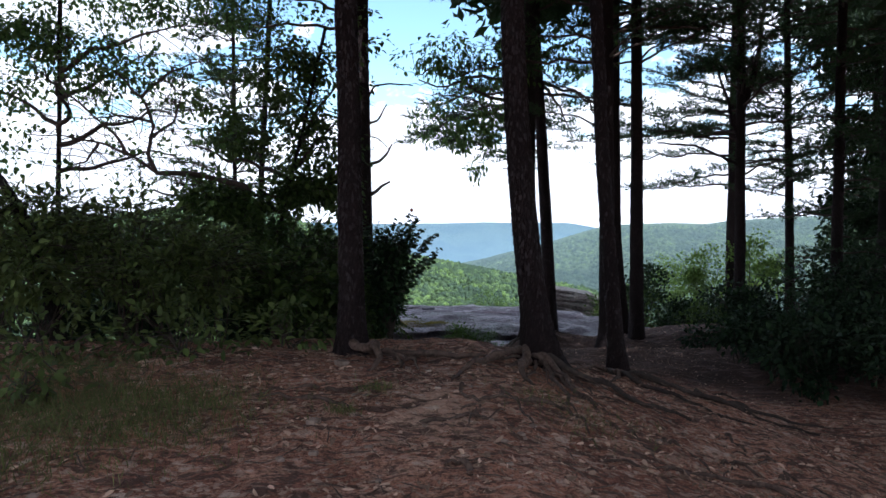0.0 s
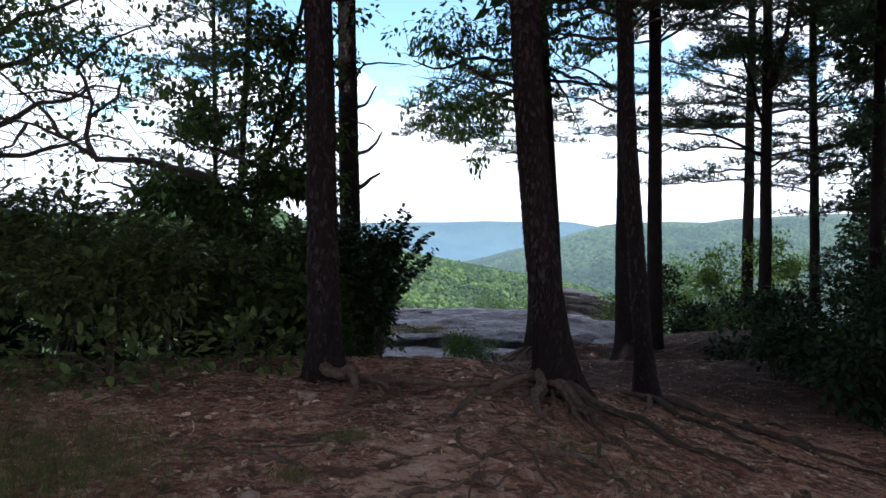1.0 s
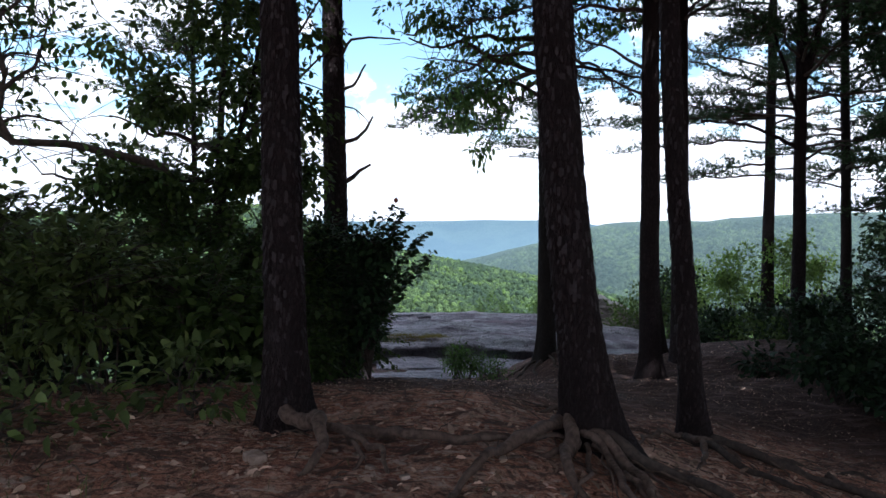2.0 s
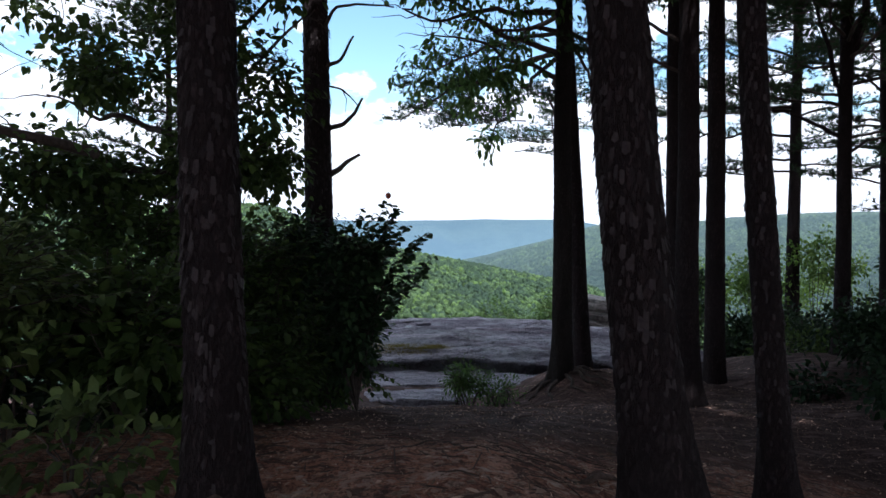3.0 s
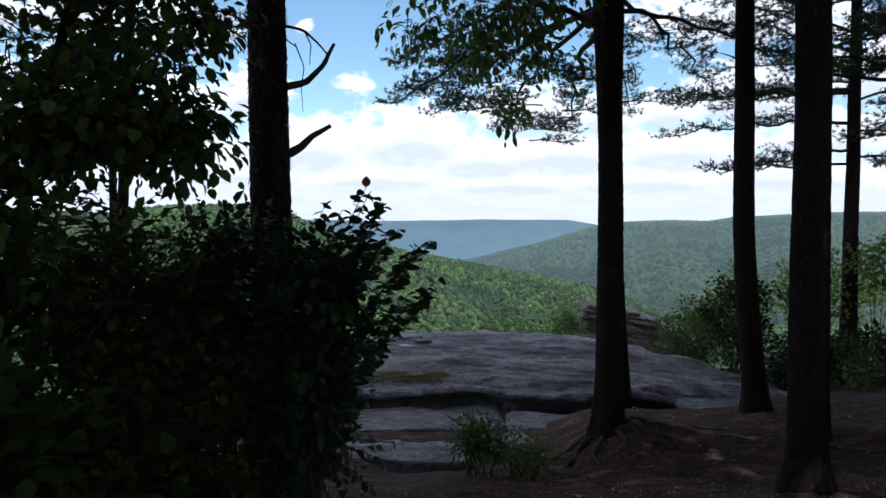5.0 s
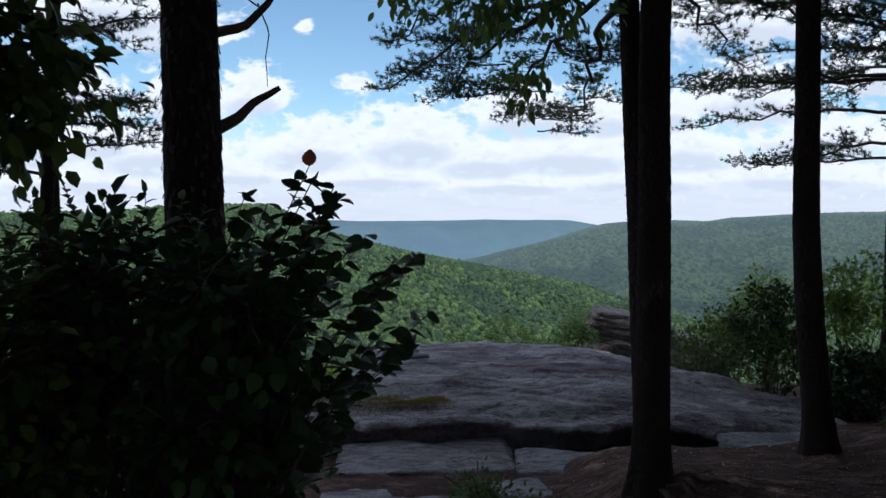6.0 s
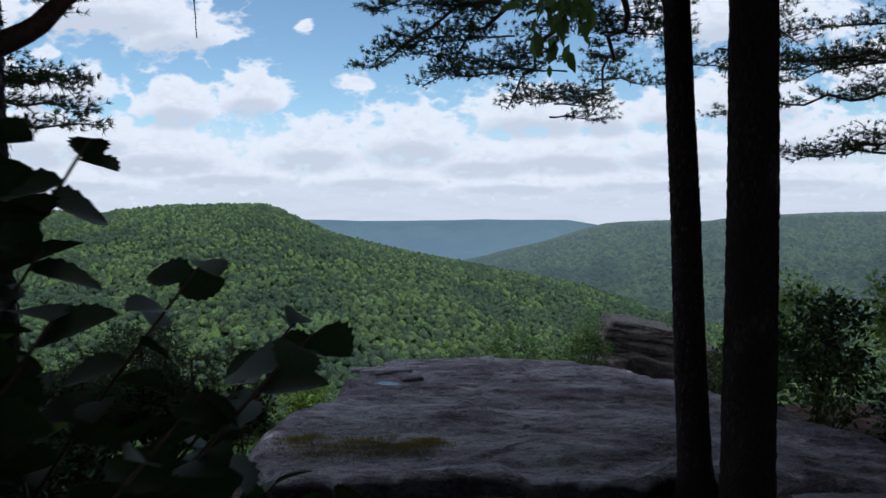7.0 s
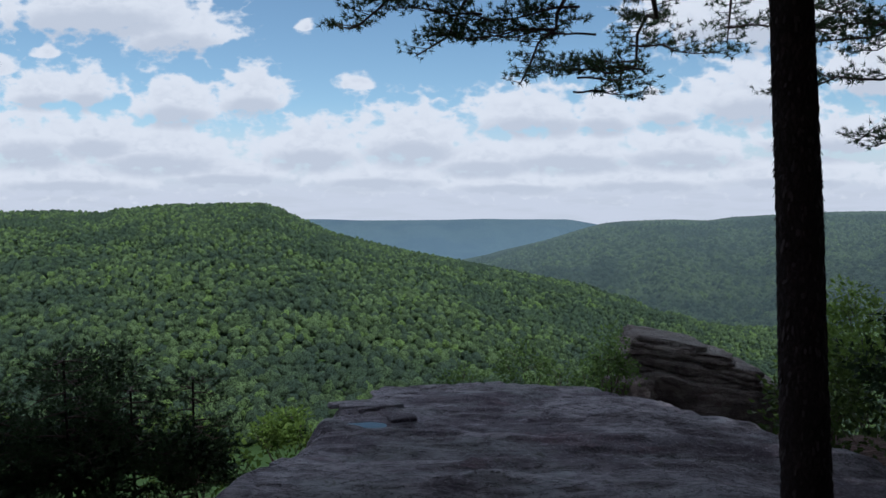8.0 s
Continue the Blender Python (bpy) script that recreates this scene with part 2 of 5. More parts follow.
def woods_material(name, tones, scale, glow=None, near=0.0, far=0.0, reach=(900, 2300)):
    """Tree crowns, each with its own green; glow paints air haze on far hills as emission, graded with distance."""
    m, n, b, p = material(name, 0.85, 0.1)
    one = n.add("ShaderNodeNewGeometry").outputs["Random Per Island"]
    wide = n.noise(p, scale * 0.012, 4.0, 0.6)
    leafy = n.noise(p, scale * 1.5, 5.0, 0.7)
    second = n.math("FRACT", n.math("MULTIPLY", one, 37.0))
    tone = n.mix(n.ramp(one, 0.05, 0.95), tones[0], tones[1])
    tone = n.mix(n.ramp(second, 0.62, 0.90, 0.0, 0.85), tone, tones[2])
    tone = n.mix(n.ramp(second, 0.16, 0.04, 0.0, 0.8), tone, tuple(c * k for c, k in zip(tones[1], (1.15, 1.2, 0.8))))
    tone = n.mix(n.ramp(wide, 0.47, 0.58, 0.0, 0.7), tone, tones[2])
    # Dark gaps among the leaves: shade inside the crowns painted into the tone.
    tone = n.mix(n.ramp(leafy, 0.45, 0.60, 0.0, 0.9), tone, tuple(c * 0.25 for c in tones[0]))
    n.put(tone, b.inputs["Base Color"])
    # Haze of the air between, painted as emission that varies with y.
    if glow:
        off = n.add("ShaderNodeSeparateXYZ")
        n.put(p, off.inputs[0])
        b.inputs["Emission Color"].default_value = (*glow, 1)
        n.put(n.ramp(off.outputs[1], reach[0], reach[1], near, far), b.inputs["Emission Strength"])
    relief(n, b, leafy, 2.4 / scale)
    return m


PINE_BARK = bark_material("pine_bark", (.027, .018, .019), (.070, .048, .049), 32.0)
FLAKE = plain_material("bark_scale", ((.026, .018, .019), (.046, .032, .033), (.030, .020, .021)), 40.0, 0.7)
GREY_BARK = bark_material("grey_bark", (.026, .020, .019), (.060, .046, .042), 40.0)
TWIG_BARK = plain_material("twig_bark", ((.055, .04, .033), (.085, .06, .05), (.038, .028, .024)), 30.0)
ROOT_BARK = plain_material("root_bark", ((.17, .112, .088), (.11, .072, .058), (.055, .034, .028)), 26.0, 0.85, 0.015)
NEEDLES = leaf_material("pine_needles", (.020, .040, .018), (.045, .075, .030), 0.5, 0.25)
OAK_LEAF = leaf_material("oak_leaf", (.036, .070, .022), (.095, .150, .042), 0.42, 0.55)
BUSH_LEAF = leaf_material("bush_leaf", (.022, .040, .012), (.072, .104, .026), 0.40, 0.35)
# Darkened leaf copy: plants standing in shade get that shade as colour.
SHADE_LEAF = leaf_material("shade_leaf", (.010, .022, .010), (.026, .044, .018), 0.5, 0.15)
LAUREL = leaf_material("laurel_leaf", (.028, .044, .014), (.132, .166, .052), 0.40, 0.35)
PALE_LEAF = leaf_material("pale_leaf", (.065, .12, .025), (.14, .21, .045), 0.45, 0.45)
SAPLING_LEAF = leaf_material("sapling_leaf", (.060, .112, .026), (.150, .222, .050), 0.45, 0.5)
RED_LEAF = leaf_material("red_leaf", (.11, .028, .02), (.17, .045, .025), 0.45, 0.40)
# Bush leaf darkened: shade of near bush and small tree is coloured in.
SHADED_ROUND_LEAF = leaf_material("shaded_round_leaf", (.012, .026, .010), (.030, .052, .018), 0.45, 0.22)
GRASS = leaf_material("grass_blade", (.080, .086, .032), (.14, .142, .055), 0.6, 0.3)
MOSS = leaf_material("dry_moss", (.12, .108, .034), (.20, .165, .055), 0.8, 0.3)
DEAD_LEAF = leaf_material("dead_leaf", (.070, .038, .028), (.60, .40, .30), 0.7, 0.1)
EARTH = earth_material()
ROCK = rock_material("grey_sandstone", (.190, .172, .204), (.370, .345, .400))
DARK_ROCK = rock_material("dark_sandstone", (.105, .088, .085), (.22, .19, .185), (1, 1, 14))
STONE = plain_material("pale_stone", ((.27, .19, .155), (.40, .29, .24), (.19, .13, .105)), 14.0)
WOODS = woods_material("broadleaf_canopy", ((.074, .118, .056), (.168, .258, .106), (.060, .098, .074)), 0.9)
# Far hills: haze sits in the bluish tones and the glow.
FAR_WOODS = woods_material("painted_haze_woods", ((.040, .070, .040), (.100, .148, .076), (.028, .052, .044)), 0.30, (.36, .47, .53), .10, .215)
FAR_RIDGE = woods_material("painted_haze_ridge", ((.05, .08, .07), (.06, .095, .075), (.025, .05, .055)), 0.10, (.28, .43, .57), .50, .40, (2600, 4300))


# ---- mesh tools ----
class Shape:
    """Gathers vertices and faces for one mesh."""

    def __init__(self):
        self.v, self.f, self.count = [], [], 0

    def add(self, verts, faces):
        verts = np.asarray(verts, dtype=float)
        self.v.append(verts)
        self.f.append((np.asarray(faces, dtype=np.int64) + self.count))
        self.count += len(verts)

    def tube(self, points, radii, seg=8):
        p = np.asarray(points, dtype=float)
        d = np.gradient(p, axis=0)
        d /= np.linalg.norm(d, axis=1)[:, None] + 1e-9
        ref = np.array((0.0, 1.0, 0.0)) if abs(d[:, 2]).mean() > 0.6 else np.array((0.0, 0.0, 1.0))
        a = np.cross(d, ref)
        a /= np.linalg.norm(a, axis=1)[:, None] + 1e-9
        b = np.cross(d, a)
        t = np.arange(seg) * 2 * math.pi / seg
        r = np.asarray(radii, dtype=float)[:, None, None]
        ring = p[:, None, :] + r * (np.cos(t)[None, :, None] * a[:, None, :] + np.sin(t)[None, :, None] * b[:, None, :])
        k, i = np.meshgrid(np.arange(len(p) - 1), np.arange(seg), indexing="ij")
        j = (i + 1) % seg
        quads = np.stack((k * seg + i, k * seg + j, (k + 1) * seg + j, (k + 1) * seg + i), -1).reshape(-1, 4)
        self.add(ring.reshape(-1, 3), quads)

    def object(self, name, mat, parent=None, smooth=True):
        v = np.concatenate(self.v) if self.v else np.zeros((0, 3))
        if parent is not None:
            v = v - np.array(parent.matrix_basis.translation if parent.parent is None else parent.parent.matrix_basis.translation)
        mesh = bpy.data.meshes.new(name)
        mesh.vertices.add(len(v))
        mesh.vertices.foreach_set("co", v.ravel())
        sizes = np.concatenate([np.full(len(f), f.shape[1]) for f in self.f])
        loops = np.concatenate([f.ravel() for f in self.f])
        mesh.loops.add(len(loops))
        mesh.loops.foreach_set("vertex_index", loops.astype(np.int32))
        mesh.polygons.add(len(sizes))
        mesh.polygons.foreach_set("loop_start", np.concatenate(((0,), np.cumsum(sizes)[:-1])).astype(np.int32))
        mesh.polygons.foreach_set("use_smooth", np.full(len(sizes), smooth))
        mesh.update(calc_edges=True)
        mesh.materials.append(mat)
        ob = new(name, mesh)
        ob.parent = parent
        return ob


def root_of(name, at, label, category, group="", kind=""):
    ob = new(name)
    ob.location = at
    ob.empty_display_size = 0.2
    ob.matrix_basis = Matrix.Translation(at)
    return tagged(ob, label, category, group, kind)


def unit(v):
    return v / (np.linalg.norm(v, axis=-1, keepdims=True) + 1e-9)


def kites(shape, at, along, length, width, fold=0.25):
    """Small folded leaves: base, side, tip, side."""
    along = unit(along)
    side = unit(np.cross(along, unit(rng.normal(size=along.shape))))
    up = np.cross(side, along)
    length, width = length[:, None], width[:, None]
    mid = at + along * length * 0.45 + up * width * fold
    v = np.stack((at, mid + side * width * 0.5, at + along * length, mid - side * width * 0.5), 1).reshape(-1, 3)
    k = np.arange(len(at))[:, None] * 4
    shape.add(v, np.concatenate((k + np.array((0, 1, 2)), k + np.array((0, 2, 3)))))


def broad(shape, at, along, normal, length, width, droop=0.25, plain=False):
    """Larger leaves with a midrib, a pointed tip and raised sides."""
    along = unit(along)
    side = unit(np.cross(along, normal))
    up = np.cross(side, along)
    le, w = length[:, None], width[:, None]
    row = []
    if plain:
        for s, half, drop in ((0.30, 0.44, 0.02), (0.70, 0.40, 0.10)):
            c = at + along * le * s - up * le * drop * droop * 4
            row += [c + side * w * half + up * w * half * 0.35, c, c - side * w * half + up * w * half * 0.35]
        v = np.stack([at] + row + [at + along * le - up * le * droop], 1).reshape(-1, 3)
        k = np.arange(len(at))[:, None, None] * 8
        shape.add(v, (k + np.array(((0, 1, 2), (0, 2, 3), (4, 7, 5), (5, 7, 6)))).reshape(-1, 3))
        shape.f.append((k + np.array(((1, 4, 5, 2), (2, 5, 6, 3)))).reshape(-1, 4) + shape.count - len(v))
        return
    for s, half, drop in ((0.0, 0.03, 0.0), (0.22, 0.36, 0.01), (0.5, 0.5, 0.05), (0.78, 0.34, 0.14), (1.0, 0.02, 0.26)):
        c = at + along * le * s - up * le * drop * droop * 4
        row += [c + side * w * half + up * w * half * 0.35, c, c - side * w * half + up * w * half * 0.35]
    v = np.stack(row, 1).reshape(-1, 3)
    quad = np.array([(3 * i + j, 3 * i + j + 1, 3 * i + j + 4, 3 * i + j + 3) for i in range(4) for j in range(2)])
    shape.add(v, (np.arange(len(at))[:, None, None] * 15 + quad).reshape(-1, 4))


def tufts(shape, at, along, count=9, length=0.12, width=0.012):
    """Bunches of needles round twig ends."""
    at, along = np.repeat(at, count, 0), np.repeat(along, count, 0)
    way = unit(unit(along) * 0.75 + rng.normal(size=at.shape) * 0.55)
    side = unit(np.cross(way, rng.normal(size=at.shape))) * width * 0.5
    tip = at + way * (length * rng.uniform(0.6, 1.2, len(at)))[:, None]
    v = np.stack((at - side, at + side, tip), 1).reshape(-1, 3)
    shape.add(v, np.arange(len(at))[:, None] * 3 + np.array((0, 1, 2)))


def fbm(x, y, z=0.0, octaves=4):
    return noise.fractal((x, y, z), 1.0, 2.0, octaves)


# ---- the lie of the land ----
def smooth(a, b, v):
    t = np.clip((np.asarray(v, dtype=float) - a) / (b - a), 0, 1)
    return t * t * (3 - 2 * t)


GROUND_LINE = ((-30, -3, 0, 3, 5, 6.5, 8, 10, 12, 13.5, 16, 18, 24, 27.5, 31, 36, 60, 100, 180, 260, 350, 5000),
               (-.3, -.25, -.25, -.20, -.17, -.12, -.2, -.6, -1.05, -1.45, -1.83, -2.15, -3.0, -3.8, -8, -16, -30, -48, -66, -76, -80, -80))
SPUR = ((-1.5, -.667, -.574, -.506, -.48, -.41, -.327, -.267, -.242, -.212, -.165, -.07, .056, .184, .27, .354, .45, 1.5),
        (.012, .0085, .011, .0077, .013, .0196, .0213, .0213, .0145, 0, -.021, -.045, -.069, -.094, -.117, -.147, -.17, -.2))


def terrain(x, y):
    x, y = np.asarray(x, dtype=float), np.asarray(y, dtype=float)
    z = np.interp(y, *GROUND_LINE)
    z = z - 0.23 * np.clip(x - 0.3, 0, 3.6) * (1 - smooth(8.5, 12.5, y)) * smooth(0, 4, y)
    z = z - np.clip(y - 13.5, 0, 9) * 0.15 * smooth(-2.2, -4.5, x) * (1 - smooth(28, 40, y))
    z = z + 0.28 * smooth(3.8, 6, x) * smooth(11, 16, y) * (1 - smooth(24, 30, y))
    z = z + 0.32 * smooth(1.1, 2.2, x) * smooth(12.8, 14.2, y) * (1 - smooth(16.2, 17.2, y))
    z = z + 0.20 * np.exp(-((x - 1.95) / 0.75) ** 2 - ((y - 14.15) / 0.8) ** 2)
    z = z - 0.30 * np.exp(-((x + .25) / 0.75) ** 2 - ((y - 14.55) / 0.55) ** 2)
    u = x / np.maximum(y, 1)
    crest = np.interp(u, (-.2, .3), (1000, 900))
    foot = -80 - 130 * np.clip(u, 0, .5)
    z = z + (foot + 80) * smooth(60, 330, y)
    top = 1.2 + np.interp(u, *SPUR) * crest - 5 + smooth(.1, .3, u) * (2 * np.sin(u * 37) + 2 * np.sin(u * 91 + 1))
    rise = foot + (top - foot) * np.clip((y - 330) / (crest - 330), 0, 1) ** 1.15
    fall = top - np.clip(y - crest, 0, 1000) * 0.3
    far = np.where(y < crest, rise, np.maximum(fall, -175))
    return np.where(y > 330, far, z)


def ground_height(x, y):
    return float(terrain(x, y)) + 0.06 * fbm(x * 0.7, y * 0.7, 0, 3) + 0.026 * fbm(x * 3.6, y * 5, 3, 3) + 0.013 * fbm(x * 12, y * 14, 8, 2)


def build_ground():
    xs = np.concatenate((-np.geomspace(3300, 950, 6), -np.arange(920, 20, -26.0), (-16, -12.5), np.arange(-10, -3.5, 0.14), np.arange(-3.5, 4.5, 0.065), np.arange(4.5, 12.01, 0.14), (14, 18), np.arange(24, 920, 26.0), np.geomspace(950, 3300, 6)))
    ys = np.concatenate((np.linspace(-40, -3, 8), np.arange(-2.6, 1.8, 0.16), np.arange(1.8, 8.6, 0.06), np.arange(8.6, 17.5, 0.12), np.arange(17.8, 40, 0.8), np.geomspace(42, 330, 18), np.arange(350, 1300, 26.0), np.geomspace(1350, 4700, 10)))
    gx, gy = np.meshgrid(xs, ys)
    gz = terrain(gx, gy)
    near = np.argwhere((np.abs(gx) < 20) & (gy < 45))
    for i, j in near:
        gz[i, j] = ground_height(gx[i, j], gy[i, j])
    w, h = len(xs), len(ys)
    i, j = np.meshgrid(np.arange(h - 1), np.arange(w - 1), indexing="ij")
    k = i * w + j
    s = Shape()
    s.add(np.stack((gx, gy, gz), -1).reshape(-1, 3), np.stack((k, k + 1, k + w + 1, k + w), -1).reshape(-1, 4))
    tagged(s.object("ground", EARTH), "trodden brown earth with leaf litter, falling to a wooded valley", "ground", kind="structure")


build_ground()


# ---- far woods and ridges ----
def ball_mesh(around, levels):
    """A crown: rings of points from a drawn-in foot to a rounded top."""
    v, f = [], []
    for k in range(levels):
        e = radians(-38 + 128 * k / levels)
        for i in range(around):
            a = 2 * math.pi * (i + 0.5 * (k % 2)) / around
            v.append((math.cos(e) * math.cos(a), math.cos(e) * math.sin(a), math.sin(e)))
    v.append((0, 0, 1))
    for k in range(levels - 1):
        for i in range(around):
            j, p, q = (i + 1) % around, k * around, (k + 1) * around
            f += [(p + i, p + j, q + i), (p + j, q + j, q + i)] if k % 2 == 0 else [(p + i, q + j, q + i), (p + i, p + j, q + j)]
    f += [((levels - 1) * around + i, (levels - 1) * around + (i + 1) % around, levels * around) for i in range(around)]
    return np.array(v), np.array(f)


def crowns(shape, at, size, around, levels, tall=(0.8, 1.35)):
    v, f = ball_mesh(around, levels)
    kinds = []
    for k in range(9):
        bump = np.array([1 + 0.45 * noise.noise(Vector(q) * 1.6 + Vector((k * 7.3, 0, 0))) + 0.42 * abs(noise.noise(Vector(q) * 3.1 + Vector((0, k * 5.1, 0)))) for q in v])
        kinds.append(v * bump[:, None])
    kinds = np.array(kinds)
    pick = rng.integers(0, len(kinds), len(at))
    turn = rng.uniform(0, 2 * math.pi, len(at))
    c, s = np.cos(turn)[:, None], np.sin(turn)[:, None]
    q = kinds[pick]
    q = np.stack((q[..., 0] * c - q[..., 1] * s, q[..., 0] * s + q[..., 1] * c, q[..., 2]), -1)
    high = rng.uniform(*tall, len(at))
    q = q * size[:, None, None] * np.stack((np.ones_like(high), np.ones_like(high), high), -1)[:, None, :] + at[:, None, :]
    shape.add(q.reshape(-1, 3), (np.arange(len(at))[:, None, None] * len(v) + f).reshape(-1, 3))


def scatter(y0, y1, half, step):
    pts = []
    for y in np.arange(y0, y1, step * 0.87):
        x = np.arange(-half * y - step, half * y + step, step)
        pts.append(np.stack((x + rng.uniform(-.5, .5, len(x)) * step, y + rng.uniform(-.5, .5, len(x)) * step), -1))
    return np.concatenate(pts)


def build_woods():
    s = Shape()
    for y0, y1, step, around, levels in ((220, 420, 4.9, 8, 4), (420, 640, 5.0, 7, 4), (640, 1060, 5.5, 5, 3)):
        p = scatter(y0, y1, 0.72, step)
        p = p[p[:, 0] / p[:, 1] < 0.70]
        z = terrain(p[:, 0], p[:, 1])
        size = rng.uniform(1.5, 2.9, len(p)) * rng.uniform(0.85, 1.15, len(p))
        lift = 5.0 + rng.uniform(-2.4, 2.4, len(p)) * (1 - 0.6 * smooth(750, 950, p[:, 1]))
        crowns(s, np.stack((p[:, 0], p[:, 1], z + lift), -1), size, around, levels, (0.8, 1.25))
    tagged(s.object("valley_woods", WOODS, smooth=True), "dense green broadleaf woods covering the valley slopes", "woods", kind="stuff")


build_woods()
RIGHT_HILL = ((-.2, .02, .065, .085, .15, .213, .243, .27, .345, .397, .43, .516, .592, .667, 1.2), (-.06, -.058, -.049, -.043, -.028, -.0085, -.001, .0017, .0043, .0026, .0077, .0128, .016, .017, .015))
FAR_LINE = ((-1.2, -.213, -.17, -.123, 0, .064, .1, .185, .2, .24, .4, 1.2), (-.01, .0005, .0, -.0017, -.0009, .0009, 0, 0, -.002, -.009, -.012, -.012))


def build_range(name, line, y0, y1, foot, mat, label, size, step, u0, u1):
    us = np.linspace(u0, u1, 160)
    ts = np.linspace(0, 1.15, 26)
    gu, gt = np.meshgrid(us, ts)

    def height(u, t):
        top = 1.2 + np.interp(u, *line) * y1 - size
        fold = np.sin(u * 34 + 3 * np.sin(t * 2.5)) + 0.6 * np.sin(u * 71 + 1 + 4 * t) + 0.4 * np.sin(u * 150 + 5 * t)
        top = top + fold * (y1 * 0.011) * np.clip(1 - t, 0, 1) * np.clip(t * 4, 0, 1)
        return np.where(t <= 1, foot + (top - foot) * np.clip(t, 0, 1) ** 0.9, top - (t - 1) * 400)

    gy = y0 + (y1 - y0) * gt
    k = (np.arange(25)[:, None] * 160 + np.arange(159)[None, :])
    s = Shape()
    s.add(np.stack((gu * gy, gy, height(gu, gt)), -1).reshape(-1, 3), np.stack((k, k + 1, k + 161, k + 160), -1).reshape(-1, 4))
    p = scatter(y0, y1, max(abs(u0), abs(u1)), step) if step else np.zeros((0, 2))
    u = p[:, 0] / np.maximum(p[:, 1], 1)
    p, u = p[(u > u0) & (u < u1)], u[(u > u0) & (u < u1)]
    z = height(u, (p[:, 1] - y0) / (y1 - y0))
    if step:
        crowns(s, np.stack((p[:, 0], p[:, 1], z - 0.40 * size), -1), rng.uniform(0.45, 1.05, len(p)) * size * (1 - 0.75 * smooth(0.86, 1.0, (p[:, 1] - y0) / (y1 - y0))), 6, 2)
    tagged(s.object(name, mat, smooth=True), label, "hills", kind="structure")


build_range("backdrop_hill", RIGHT_HILL, 930, 2300, -200, FAR_WOODS, "long wooded hillside across the valley, haze painted as a glow", 8.0, 12.5, -.45, .75)
build_range("backdrop_ridge", FAR_LINE, 2600, 4300, -190, FAR_RIDGE, "far flat-topped ridge closing the valley, blue with painted haze", 0.0, 0, -.75, .75)


# ---- the rock ledge ----
LEDGE_Y = (17.0, 17.9, 19.2, 20.6, 22.4, 23.6, 25.0, 26.4)
LEDGE_LEFT = (-1.9, -2.3, -2.5, -1.9, -1.6, -1.45, -.6, .9)
LEDGE_RIGHT = (5.5, 6.2, 6.5, 6.1, 4.6, 3.8, 2.7, 1.6)


def ledge_height(x, y, edge):
    z = float(np.interp(y, (17.2, 18.2, 19.6, 21.5, 23.4, 25, 26.4), (-1.60, -1.555, -1.575, -1.62, -1.75, -1.95, -2.3)))
    z -= 0.11 * max(0.0, x - 3.0)
    z += 0.10 * math.exp(-((x - 1.45) / 0.75) ** 2 - ((y - 18.25) / 0.35) ** 2)
    z += 0.055 * fbm(x * 0.55, y * 1.1, 1, 4) + 0.012 * fbm(x * 2.5, y * 7, 5, 3)
    step = fbm(x * 0.30 + 4, y * 1.25, 9, 4) * 3.4
    z += 0.042 * (math.floor(step) + float(smooth(0.84, 1.0, step - math.floor(step))))
    z -= 0.16 * math.exp(-((x + .98) / 0.30) ** 2 - ((y - 21.75) / 0.22) ** 2)
    return z - 0.30 * (1 - edge) ** 2


def build_ledge():
    nx, ny = 190, 170
    s = Shape()
    v = []
    for j in range(ny):
        y = 17.25 + (26.5 - 17.25) * j / (ny - 1)
        left, right = np.interp(y, LEDGE_Y, LEDGE_LEFT), np.interp(y, LEDGE_Y, LEDGE_RIGHT)
        left += 0.16 * fbm(3, y * 1.3, 0, 4)
        right += 0.25 * fbm(8, y * 0.9, 0, 4)
        for i in range(nx):
            x = left + (right - left) * i / (nx - 1)
            front = (0.22 * fbm(x * 0.8, 2, 0, 4) + 0.16 * fbm(x * 2.3, 5, 0, 4)) * max(0, 1 - j / 12)
            front += 0.55 * math.exp(-((x - 2.85) / 0.55) ** 2) * max(0, 1 - j / 24)
            edge = min(1, min(i, nx - 1 - i) / 7, j / 2 + 0.65, (ny - 1 - j) / 8)
            v.append((x, y + front, ledge_height(x, y, edge)))
    v = np.array(v)
    k = (np.arange(ny - 1)[:, None] * nx + np.arange(nx - 1)[None, :])
    s.add(v, np.stack((k, k + 1, k + nx + 1, k + nx), -1).reshape(-1, 4))
    loop = [i for i in range(nx)] + [j * nx + nx - 1 for j in range(1, ny)] + [(ny - 1) * nx + i for i in range(nx - 2, -1, -1)] + [j * nx for j in range(ny - 2, 0, -1)]
    ring, middle = v[loop], np.array((1.7, 21.0, 0))
    rings = [ring]
    for drop, inward in ((0.02, -0.006), (0.055, -0.003), (0.075, 0.13), (0.36, 0.15), (1.2, 0.12), (4.0, 0.06)):
        r = ring + (middle - ring) * np.array((inward, inward, 0))
        r[:, 2] = ring[:, 2] - drop + 0.03 * np.array([fbm(q[0] * 2, q[1] * 2, drop, 3) for q in ring])
        rings.append(r)
    m = len(loop)
    w = np.concatenate(rings)
    k, i = np.meshgrid(np.arange(len(rings) - 1), np.arange(m), indexing="ij")
    j = (i + 1) % m
    s.add(w, np.stack((k * m + i, (k + 1) * m + i, (k + 1) * m + j, k * m + j), -1).reshape(-1, 4))
    tagged(s.object("rock_ledge", ROCK), "broad grey weathered sandstone ledge above the valley", "rock")


